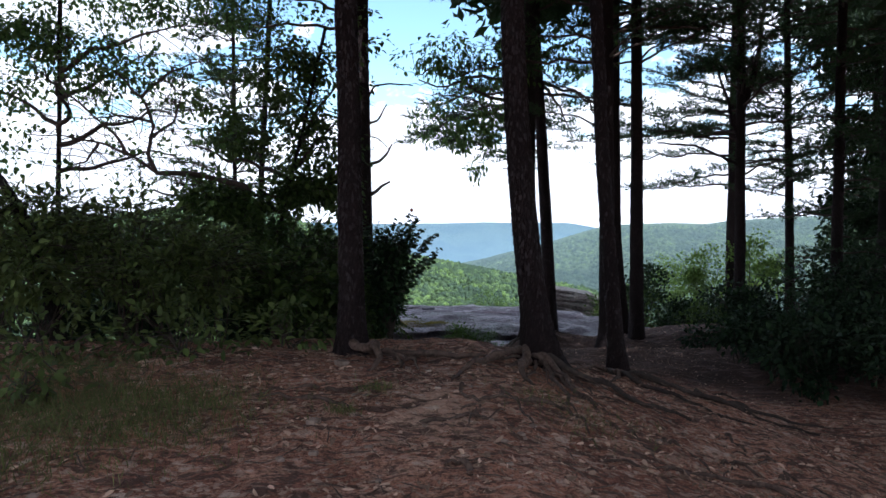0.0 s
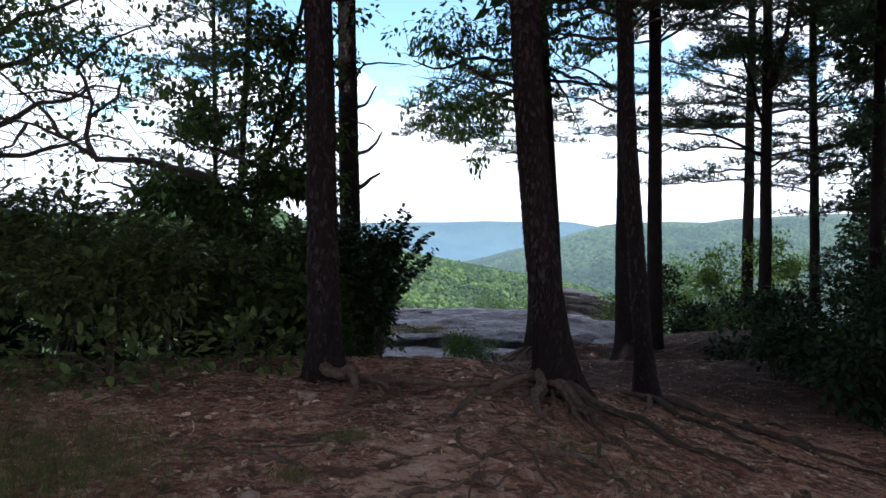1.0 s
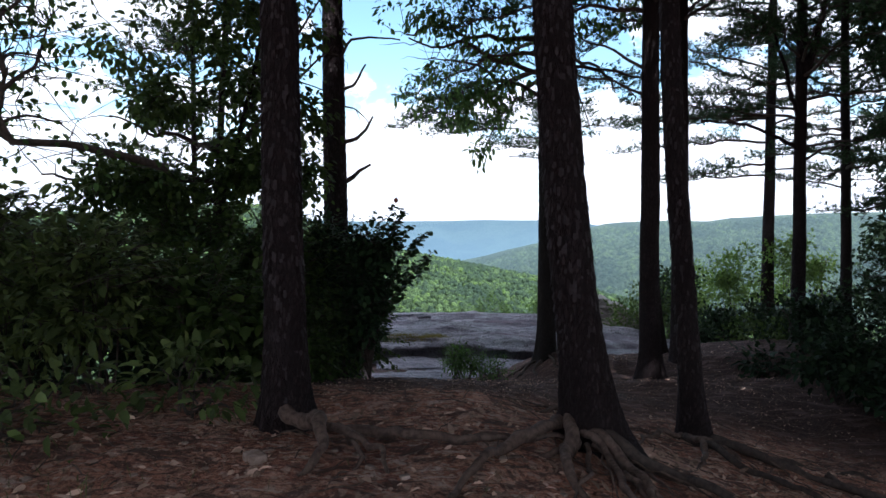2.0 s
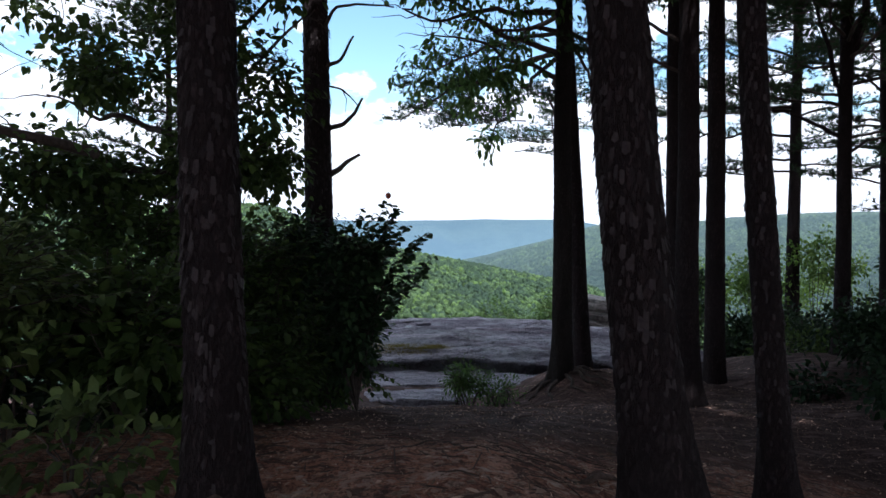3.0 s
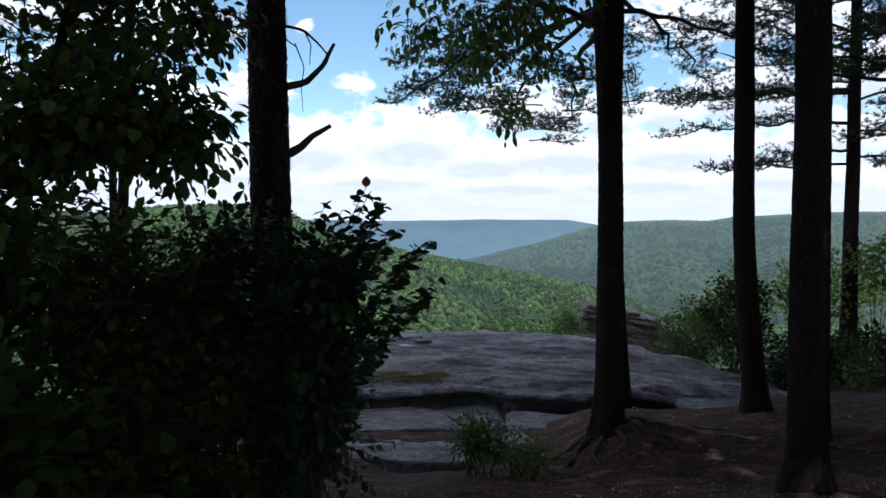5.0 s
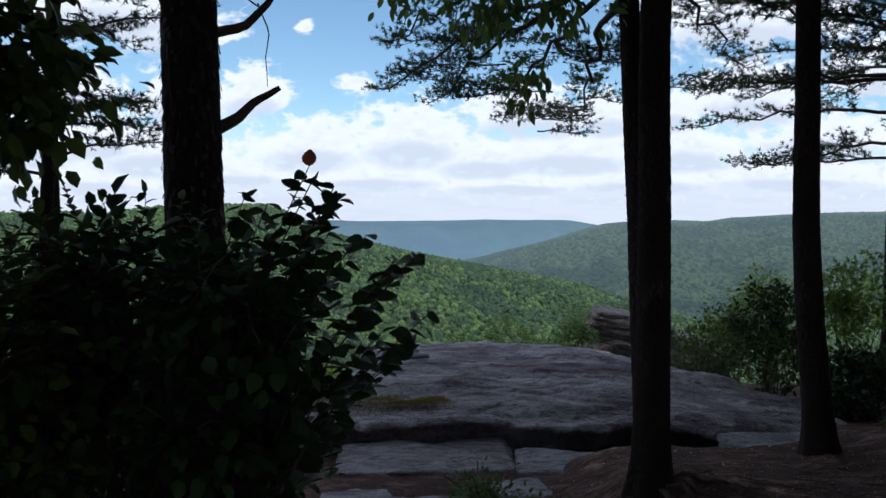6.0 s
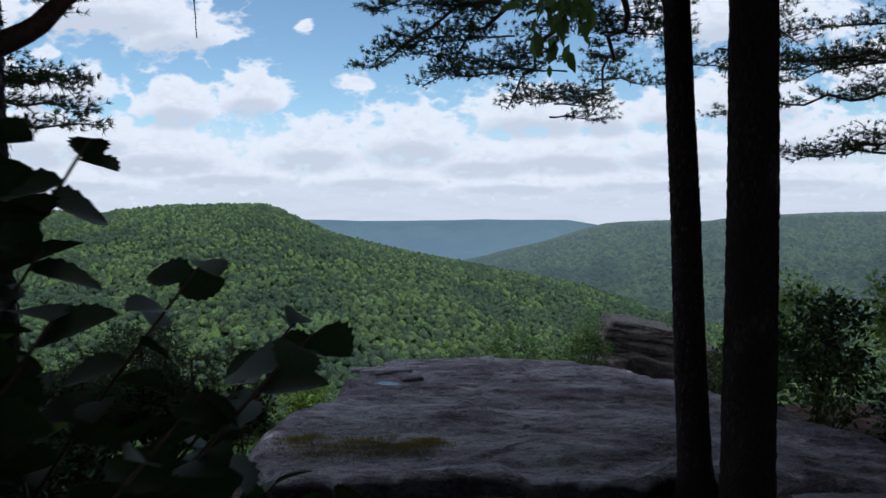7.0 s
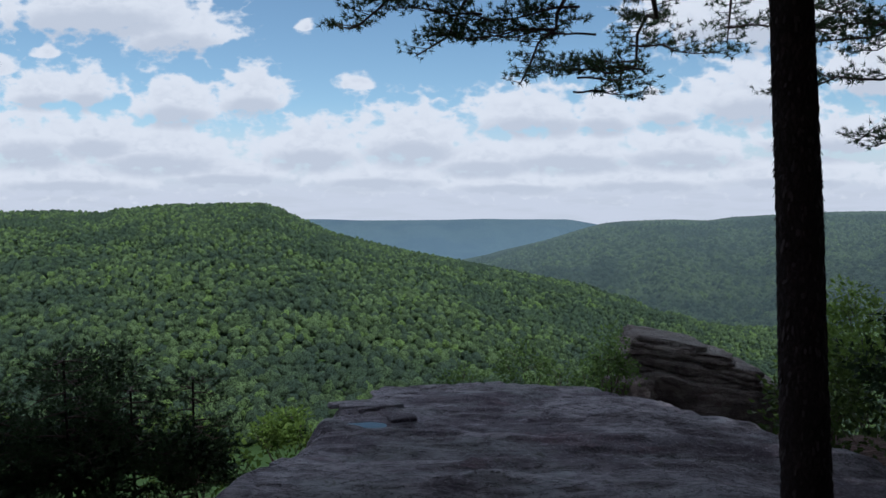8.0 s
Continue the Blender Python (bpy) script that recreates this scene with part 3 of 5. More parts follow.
def build_slab(at, size, turn, name="stone_slab", label="flat grey sandstone slab sunk in the earth", seed=0.0, mat=None, category="rock", tilt=0.0, parent=None, cuts=14):
    """A worn slab: a rounded, uneven block."""
    bm = bmesh.new()
    bmesh.ops.create_cube(bm, size=2.0)
    bmesh.ops.subdivide_edges(bm, edges=bm.edges[:], cuts=cuts, use_grid_fill=True)
    m = pose(*at, 0, tilt, turn)
    v = []
    for q in bm.verts:
        p = q.co.copy()
        r = max(abs(p.x), abs(p.y), abs(p.z))
        ball = p.normalized() * r
        p = p.lerp(ball, 0.22)
        w = Vector((p.x * size[0], p.y * size[1], p.z * size[2]))
        d = 0.12 * noise.fractal(w * 1.5 + Vector((seed, 0, 0)), 1, 2, 4) + 0.05 * math.floor(2 * noise.noise(Vector((w.x * .8, w.y * .8, w.z * 7 + seed))))
        w += Vector((p.x * d * min(1, size[0]), p.y * d * min(1, size[1]), p.z * d * 0.8 * min(1.0, size[2] * 2)))
        v.append((m @ w)[:])
    bm.verts.index_update()
    f = np.array([[q.index for q in t.verts] for t in bm.faces])
    bm.free()
    s = Shape()
    s.add(np.array(v), f)
    ob = s.object(name, mat or ROCK, parent)
    return ob if parent else tagged(ob, label, category)


build_ledge()
build_slab((-.25, 16.65, -1.93), (1.15, .62, .15), 4, seed=1)
build_slab((1.45, 16.4, -1.92), (.62, .42, .16), -6, seed=2.7)
build_slab((4.3, 16.5, -1.72), (.75, .40, .16), 7, seed=6.3)
build_slab((-.15, 14.45, -1.72), (.52, .42, .22), -4, seed=4.4)
build_slab((-.85, 15.1, -1.86), (.40, .35, .16), 14, seed=7.9)
build_slab((.70, 15.3, -1.85), (.50, .38, .14), 12, seed=5.1)
boulder = root_of("boulder", (6.4, 29.4, -3.6), "large layered grey sandstone boulder with dark cracks", "rock")
for x, z, half, tall, y, seed in ((6.6, -3.55, 2.2, .85, 29.2, 8.2), (6.5, -2.72, 1.95, .24, 29.4, 3.7), (6.25, -2.42, 1.7, .20, 29.45, 6.1), (6.0, -2.15, 1.35, .19, 29.5, 1.4), (5.75, -1.93, .95, .17, 29.6, 5.5)):
    build_slab((x, y, z), (half, 1.0, tall), -8, "rock_layer", "", seed, DARK_ROCK, tilt=9.0, parent=boulder)
build_slab((4.6, 28.6, -3.05), (.55, .5, .42), 20, "boulder", "smaller grey sandstone boulder beside the large one", 9.9, DARK_ROCK)


# ---- trees ----
rng = np.random.default_rng(21)


def trunk_path(x, y, base, top, lean, bow, step, eye=1.2, lean_y=0.0, kick=0.0):
    """A stem that leans and bows upward, with its foot kicked sideways below the height of the eye."""
    z = np.arange(base, top, step)
    d = z - eye
    bow_part = np.where(d < 3, bow * d * d, bow * (9 + 6 * (d - 3)))
    wave = np.array([0.02 * noise.noise((x, y, q * 0.6)) for q in z])
    foot = kick * smooth(eye, base, z)
    return np.stack((x - lean * d + bow_part + wave + foot, np.full_like(z, y) + lean_y * d, z), -1)


def build_trunk(parent, path, radius, mat, seg=40, rough=0.012, flare=0.9):
    """A bark-plated trunk that swells at its foot and tapers upward."""
    z = path[:, 2] - path[0, 2]
    tall = z[-1]
    r = radius * (1.04 - 0.62 * np.clip((z - 1.5) / 14, 0, 1)) * (1 + flare * np.exp(-z / 0.27) + 0.12 * np.exp(-z / 0.9))
    t = np.arange(seg) * 2 * math.pi / seg
    v = np.zeros((len(path), seg, 3))
    for k in range(len(path)):
        for i in range(seg):
            c, q = math.cos(t[i]), math.sin(t[i])
            w = Vector((c * 6.0 * radius / .14, q * 6.0 * radius / .14, path[k, 2] * 11))
            cell = noise.voronoi(w)[0]
            plate = min(1.0, (cell[1] - cell[0]) * 3.5)
            lobes = radius * math.exp(-z[k] / 0.30) * (0.24 * math.cos(5 * t[i] + path[0, 0] * 9) + 0.14 * math.cos(9 * t[i] + 2))
            rr = r[k] + rough * (plate - 0.6) + 0.006 * noise.noise(w * 2.3) + lobes
            v[k, i] = (path[k, 0] + rr * c, path[k, 1] + rr * q, path[k, 2])
    k, i = np.meshgrid(np.arange(len(path) - 1), np.arange(seg), indexing="ij")
    j = (i + 1) % seg
    s = Shape()
    s.add(v.reshape(-1, 3), np.stack((k * seg + i, k * seg + j, (k + 1) * seg + j, (k + 1) * seg + i), -1).reshape(-1, 4))
    return s.object("trunk", mat, parent)


def bark_flakes(parent, path, radius, count, low, high, mat):
    """Loose scales of bark that lift at their lower edge."""
    z = low + (high - low) * rng.uniform(0, 1, count)
    a = rng.uniform(0, 2 * math.pi, count)
    x, y = np.interp(z, path[:, 2], path[:, 0]), np.interp(z, path[:, 2], path[:, 1])
    up = z - path[0, 2]
    r = radius * (1.04 - 0.62 * np.clip((up - 1.5) / 14, 0, 1)) * (1 + 0.7 * np.exp(-up / 0.22) + 0.12 * np.exp(-up / 0.9)) + 0.002
    out, side = np.stack((np.cos(a), np.sin(a), 0 * a), -1), np.stack((-np.sin(a), np.cos(a), 0 * a), -1)
    o = np.stack((x, y, z), -1) + out * r[:, None]
    w, h = rng.uniform(.006, .015, count)[:, None], rng.uniform(.014, .038, count)[:, None]
    lift = rng.uniform(.006, .020, count)[:, None]
    top, tall = np.array((0, 0, 1.0)), h
    v = np.stack((o - side * w * .7 + top * tall, o + side * w * .8 + top * tall * .9, o + side * w + out * lift * .6 - top * tall * .6, o + side * w * .1 + out * lift - top * tall, o - side * w + out * lift * .7 - top * tall * .5), 1).reshape(-1, 3)
    s = Shape()
    s.add(v, np.arange(count)[:, None] * 5 + np.arange(5))
    tagged(s.object("bark_scale", mat, parent, False), "loose curling bark scales", kind="stuff")


def limb_path(start, way, length, rise, sag, steps=14, wobble=0.10):
    t = np.linspace(0, 1, steps)
    way = np.array(way, dtype=float)
    way /= np.linalg.norm(way[:2]) + 1e-9
    p = np.array(start)[None, :] + way[None, :] * (t * length)[:, None] * np.array((1, 1, 0))
    p[:, 2] += rise * t * length - sag * t * t * length
    k = rng.uniform(0, 50)
    off = np.array([noise.noise_vector((k, q * 2.2, 0))[:] for q in t * length])
    return p + off * (wobble * np.minimum(1, t * 3) * math.sqrt(length))[:, None]


def pine_branch(parent, start, way, length, rise=0.25, sag=0.25, thick=0.035, bare=0.35, dense=1.0):
    """A limb with flat side twigs that carry tufts of needles on their outer part."""
    main = limb_path(start, way, length, rise, sag)
    s = Shape()
    s.tube(main, thick * (1 - 0.8 * np.linspace(0, 1, len(main))), 7)
    branch = s.object("branch", TWIG_BARK, parent)
    twigs, needles = Shape(), Shape()
    count = int(length * 11 * dense)
    at, along = [], []
    for k in range(count):
        f = bare + (1 - bare) * (k + rng.uniform(0, 1)) / count
        i = min(len(main) - 2, int(f * (len(main) - 1)))
        o = main[i] + (main[i + 1] - main[i]) * (f * (len(main) - 1) - i)
        d = unit(main[i + 1] - main[i])
        turn = (1 if k % 2 else -1) * rng.uniform(0.5, 1.1)
        c, q = math.cos(turn), math.sin(turn)
        e = np.array((d[0] * c - d[1] * q, d[0] * q + d[1] * c, rng.uniform(-0.05, 0.3)))
        le = (0.35 + 0.45 * (1 - f) * min(1.5, length / 2)) * rng.uniform(0.6, 1.25)
        t = np.linspace(0, 1, 5)
        p = o[None] + e[None] * (t * le)[:, None]
        p[:, 2] += 0.12 * le * t * t
        twigs.tube(p, 0.008 * (1 - 0.7 * t), 3)
        for g in np.arange(0.3, 1.01, 0.065 / le):
            at.append(o + e * le * g + np.array((0, 0, 0.12 * le * g * g)) + rng.normal(size=3) * 0.035)
            along.append(e + np.array((0, 0, 0.35)))
    at.append(main[-1])
    along.append(main[-1] - main[-2])
    tufts(needles, np.array(at), np.array(along), count=16, length=0.095, width=0.0125)
    tagged(twigs.object("twig_spray", TWIG_BARK, branch), kind="stuff")
    tagged(needles.object("needles", NEEDLES, branch, False), "dark green pine needles in flat sprays", kind="stuff")


def crown_top(shape, middle, size, count, leaf):
    """The upper crown: leaf sprays in clumps."""
    c = unit(rng.normal(size=(max(8, count // 22), 3))) * rng.uniform(0.3, 1, (max(8, count // 22), 1)) * np.array(size) + np.array(middle)
    at = c[rng.integers(0, len(c), count)] + rng.normal(size=(count, 3)) * 0.38
    kites(shape, at, rng.normal(size=at.shape) + np.array((0, 0, 0.3)), rng.uniform(0.7, 1.3, count) * leaf, rng.uniform(0.35, 0.55, count) * leaf)


def pine(x, y, base, radius, lean, bow, top, branches, label, fine=False, crown=1600, mat=None, name="pine_tree", crown_at=None, kick=0.0, flare=0.9):
    """branches: height, turn in degrees (0 is +x, 90 is +y), length, rise, sag, bare."""
    tree = root_of(name, (x, y, base), label, "tree", "trees on the overlook")
    path = trunk_path(x, y, base - 0.15, top, lean, bow, 0.04 if fine else 0.09, kick=kick)
    build_trunk(tree, path, radius, mat or PINE_BARK, 48 if fine else 20, 0.010 if fine else 0.006, flare)
    needles = Shape()
    for z, turn, length, rise, sag, bare in branches:
        i = int(np.argmin(np.abs(path[:, 2] - z)))
        a = radians(turn)
        pine_branch(tree, path[i] + np.array((math.cos(a), math.sin(a), 0)) * radius * 0.4, (math.cos(a), math.sin(a), 0), length, rise, sag, 0.014 + 0.007 * length, bare)
    if crown:
        # Crown added above the view by default, to shade what lies below.
        low = 1.6 + 0.345 * (y + 0.8)
        where = crown_at or (path[-1][0], path[-1][1], low + 2.4)
        crown_top(needles, where, (3.3, 3.0, 1.7), crown * 2, 0.46)
    if needles.v:
        tagged(needles.object("crown", NEEDLES, tree, False), "dense dark green upper crown, added high up for shade", kind="stuff")
    return tree, path


def fan(low, high, count, long, seed, side=None, bare=0.35):
    """Branches spread up a trunk."""
    g = np.random.default_rng(seed)
    rows = []
    for k in range(count):
        z = low + (high - low) * (k + g.uniform(0, 0.8)) / count
        turn = g.uniform(0, 360) if side is None else side + g.uniform(-75, 75)
        rows.append((z, turn, long * g.uniform(0.6, 1.1), g.uniform(0.1, 0.45), g.uniform(0.1, 0.35), bare))
    return rows


DARK_PINE = "tall dark pine with scaly reddish-brown bark"
tree_a, path_a = pine(-.996, 7.17, -.16, .120, .012, 0.0, 9.5, fan(5.5, 9, 5, 2.5, 1), DARK_PINE + " and bare lower trunk", True, 2600)
tree_b, path_b = pine(.864, 7.12, -.22, .128, .104, .0173, 9.0, fan(5.5, 8.5, 5, 2.5, 2), "leaning thick pine with spreading roots at its foot", True, 2600, flare=1.5)
tree_g, path_g = pine(2.05, 8.43, -.62, .086, .075, 0.006, 9.0, fan(5, 8.5, 5, 2.0, 3), "slender dark pine beside a larger pine", crown=2400)
pine(3.0, 12.25, -1.05, .130, .01, 0.0, 10.0, [(2.9, 165, 1.3, .5, .2, .7), (3.3, 150, 1.6, .75, .2, .75), (4.2, 20, 1.7, .6, .1, .5)] + fan(3.9, 6.6, 12, 2.6, 4, None, .2), DARK_PINE + " with crooked limbs")
pine(4.05, 14.0, -1.4, .134, .012, 0.0, 10.5, [(4.6, 30, 2.0, .8, .1, .5)] + fan(4.3, 7.6, 14, 2.8, 5, None, .2), DARK_PINE + " near the rock", crown=2300)
pine(4.06, 15.8, -1.55, .140, .012, 0.0, 10.5, [(3.3, 150, .28, .5, 0, 1.0)] + fan(4.9, 8.2, 12, 2.8, 6, None, .2), DARK_PINE + " with a short stub", crown=2300, kick=.20)
tree_f, path_f = pine(2.69, 17.54, -2.1, .162, .055, 0.0, 10.5,
     [(4.5, 129, 5.9, .02, .16, .30), (4.6, 116, 6.2, .02, .16, .30), (4.5, 101, 6.2, .0, .16, .35), (4.4, 84, 7.2, .0, .11, .35), (4.9, 136, 5.0, .04, .14, .3),
      (5.0, 70, 6.0, .0, .16, .35), (4.9, 50, 5.2, .02, .16, .4), (4.6, 28, 4.6, .05, .14, .4), (5.3, 108, 6.6, .05, .12, .3)] + fan(6.5, 10, 9, 3, 7), "dark scaly pine with long low limbs over the ledge", True, 4500, crown_at=(2.5, 17.8, 8.7))
for k, (x, y, z, turn, length) in enumerate(((.9, 20.2, 4.35, 185, 1.7), (1.2, 21.0, 4.1, 175, 1.8), (1.9, 21.6, 4.0, 165, 1.7), (2.3, 22.4, 3.85, 190, 1.9), (2.9, 22.8, 3.8, 10, 1.6), (3.3, 23.6, 3.75, 170, 1.8),
                                               (.2, 21.2, 4.15, 165, 1.2), (1.5, 22.8, 4.0, 195, 1.6), (4.1, 22.2, 3.9, 355, 1.5), (4.6, 21.4, 4.0, 20, 1.5), (2.6, 21.2, 4.2, 0, 1.4), (3.5, 21.0, 4.3, 200, 1.4), (2.9, 22.9, 3.5, 175, 1.4), (2.2, 23.2, 3.4, 10, 1.0), (.6, 21.6, 3.9, 200, 1.2), (1.6, 21.8, 3.75, 180, 1.4), (2.0, 22.5, 3.05, 8, 1.0), (3.0, 22.4, 3.35, 185, 1.2))):
    a = radians(turn)
    pine_branch(tree_f, (x, y, z), (math.cos(a), math.sin(a), 0), length, .02, .10, .018, .1)
pine(9.95, 23.0, -2.0, .17, .0, 0.0, 11.5,
     [(2.9, 188, 3.8, -.12, .05, .12), (3.5, 170, 4.4, .10, .16, .15), (2.5, 176, 3.0, .0, .06, .10), (4.3, 182, 4.6, .02, .10, .25), (2.7, 350, 2.4, .0, .05, .15), (3.3, 8, 2.8, .05, .08, .2), (4.2, 150, 4.0, .12, .12, .3)] + fan(4.0, 9.6, 34, 4.0, 8, None, .12), "tall pine with long flat limbs, beyond the rock")
pine(7.02, 15.8, -1.3, .12, .01, 0.0, 9.5, [(2.3, 20, 2.2, .4, .15, .4), (3.1, 175, 2.6, .25, .1, .2), (2.6, 330, 2.0, .2, .1, .3)] + fan(3.2, 7.4, 24, 2.8, 9, None, .15), "slender pine with flat layered limbs", crown=0)
fork = [o for o in bpy.data.objects if o.parent is None and o.name.startswith("pine_tree")][-1]
for points, thick in ((((7.02, 15.8, 3.9), (7.25, 15.75, 4.6), (7.38, 15.7, 5.4), (7.45, 15.7, 6.8)), .085), (((7.0, 15.8, 3.2), (6.75, 15.7, 3.6), (6.6, 15.7, 4.2), (6.3, 15.6, 4.9)), .055), (((7.02, 15.8, 2.55), (6.5, 15.6, 2.75), (5.8, 15.5, 3.0), (4.9, 15.4, 3.05)), .045)):
    limb, q, t = Shape(), np.array(points), np.linspace(0, 1, 16)
    w = np.stack([np.interp(t, np.linspace(0, 1, len(q)), q[:, a]) for a in range(3)], -1)
    limb.tube(w + rng.normal(size=w.shape) * .012, thick * (1 - .6 * t), 8)
    limb.object("branch", PINE_BARK, fork)
pine(9.75, 18.8, -1.4, .115, .03, 0.0, 10.0, [(2.4, 15, 2.4, .2, .1, .3), (2.0, 160, 1.6, .3, .1, .4), (1.4, 10, 2.0, .1, .1, .3)] + fan(2.2, 8.2, 32, 2.8, 10, None, .15), "slender pine with many thin limbs", crown=1600)
pine(8.5, 14.4, -.9, .11, .0, 0.0, 9.0, [(z, turn, le * (1.1 - .035 * z), rise * .3, sag, bare) for z, turn, le, rise, sag, bare in fan(-.3, 8.0, 36, 1.6, 41, None, .12)], "dark dense hemlock at the wood's edge", crown=0, name="hemlock")
pine(-5.6, 18.0, -4.5, .075, .0, 0.0, 7.5, fan(1.8, 7, 34, 2.2, 11, None, .15), "thin young pine below the ledge", crown=500)
slim, slim_path = pine(-4.3, 15.6, -2.3, .075, -.06, 0.0, 8.8, fan(6.6, 8.6, 6, 2.0, 53), "slim pine with an added offset crown to shade scrub under the rock", crown=2400, crown_at=(-3.2, 16.2, 9.4))
tree_s, path_s = pine(-1.476, 12.35, -.95, .165, .008, 0.0, 9.5, [(4.8, 180, 3.2, .05, .05, .35), (5.6, 150, 2.5, .2, .1, .4), (5.0, 215, 2.6, .1, .05, .4)] + fan(6, 9, 6, 2.6, 12), "dark pine with broken dead snags above a bush", True)


for tree, path, radius, count in ((tree_a, path_a, .120, 1000), (tree_b, path_b, .128, 1000), (tree_g, path_g, .086, 400), (tree_s, path_s, .165, 900), (tree_f, path_f, .160, 500)):
    bark_flakes(tree, path, radius, count, path[0, 2] + .3, path[0, 2] + 5.2, FLAKE)


for x, y, base, top, long, seed in ((-5.35, 22.0, -3.3, -.80, 1.0, 31), (-4.65, 22.5, -3.4, -1.3, .8, 32), (-3.95, 23.1, -3.6, -1.3, .75, 33), (-6.2, 21.6, -3.2, -1.2, .9, 34)):
    rows = fan(base + .35, top + .08, 34, long, seed, None, .1)
    rows = [(z, turn, le * (1.15 - .8 * (z - base) / (top - base)), rise * .4, sag, bare) for z, turn, le, rise, sag, bare in rows]
    pine(x, y, base, .016, .02, 0.0, top, rows, "small dark hemlock growing below the rock", crown=0, name="young_hemlock")


def snag(parent, points, thick):
    s = Shape()
    p = np.array(points)
    t = np.linspace(0, 1, 12)
    q = np.stack([np.interp(t, np.linspace(0, 1, len(p)), p[:, k]) for k in range(3)], -1)
    q += np.array([noise.noise_vector((w[0] * 5, w[2] * 5, 1))[:] for w in q]) * 0.015
    s.tube(q, thick * (1 - 0.6 * t), 8)
    return s.object("snag", TWIG_BARK, parent)


snag(tree_s, ((-1.40, 12.40, 2.30), (-1.2, 12.44, 2.35), (-1.05, 12.44, 2.5), (-.95, 12.44, 2.68)), .035)
snag(tree_s, ((-1.40, 12.42, 1.72), (-1.24, 12.46, 1.80), (-1.14, 12.46, 1.91), (-.99, 12.46, 2.00)), .042)
snag(tree_s, ((-1.40, 12.3, 3.02), (-1.2, 12.25, 3.08), (-1.02, 12.2, 3.36)), .03)
snag(tree_s, ((-1.40, 12.3, 3.45), (-1.25, 12.2, 3.7), (-.95, 12.2, 3.74), (-.55, 12.2, 3.70)), .024)
snag(tree_s, ((-1.40, 12.40, 2.82), (-1.2, 12.42, 2.78), (-1.08, 12.43, 2.68), (-1.0, 12.44, 2.58)), .014)
snag(tree_s, ((-1.20, 12.42, 2.78), (-1.14, 12.42, 2.66), (-1.16, 12.42, 2.50)), .007)
snag(slim, ((-4.15, 15.6, 4.4), (-3.2, 15.6, 4.0), (-2.3, 15.6, 3.7), (-1.95, 15.6, 3.45)), .02)
snag(slim, ((-1.98, 15.6, 3.5), (-1.86, 15.6, 3.2), (-1.90, 15.6, 2.9), (-1.88, 15.6, 2.62)), .009)


def oak(x, y, base, radius, lean, top, limbs, clumps, label, leaf=0.10, mat=None, bark=None, fine=False, name="oak_tree", crown=900, droop=-0.35, wide=1.0):
    """limbs: rows of height, turn, length, rise; clumps: middle, size and number of leaves."""
    tree = root_of(name, (x, y, base), label, "tree", "trees on the overlook")
    path = trunk_path(x, y, base - 0.15, top, lean, 0.0, 0.03 if fine else 0.09)
    build_trunk(tree, path, radius, bark or GREY_BARK, 56 if fine else 18, 0.008 if fine else 0.004)
    leaves, twigs = Shape(), Shape()
    for z, turn, length, rise in limbs:
        i = int(np.argmin(np.abs(path[:, 2] - z)))
        a = radians(turn)
        p = limb_path(path[i], (math.cos(a), math.sin(a), 0), length, rise, 0.1, 16, 0.14)
        s = Shape()
        s.tube(p, (0.018 + 0.013 * length) * (1 - 0.75 * np.linspace(0, 1, 16)), 7)
        for k in range(5, 16, 2):
            e = unit(rng.normal(size=3) + np.array((math.cos(a), math.sin(a), 0)))
            q = p[k][None] + e[None] * (np.linspace(0, 0.3 * length, 6))[:, None] + rng.normal(size=(6, 3)) * 0.02
            twigs.tube(q, 0.009 * (1 - 0.7 * np.linspace(0, 1, 6)), 5)
        s.object("branch", TWIG_BARK, tree)
    for middle, size, count in clumps:
        foliage(leaves, twigs, middle, size, count, leaf, droop, wide=wide)
    if crown:
        crown_top(leaves, (path[-1][0], path[-1][1], top), (3.0, 2.8, 1.6), crown, 0.46)
    tagged(twigs.object("twig_spray", TWIG_BARK, tree), kind="stuff")
    tagged(leaves.object("leaves", mat or OAK_LEAF, tree, True), "dark green broad leaves", kind="stuff")
    return tree


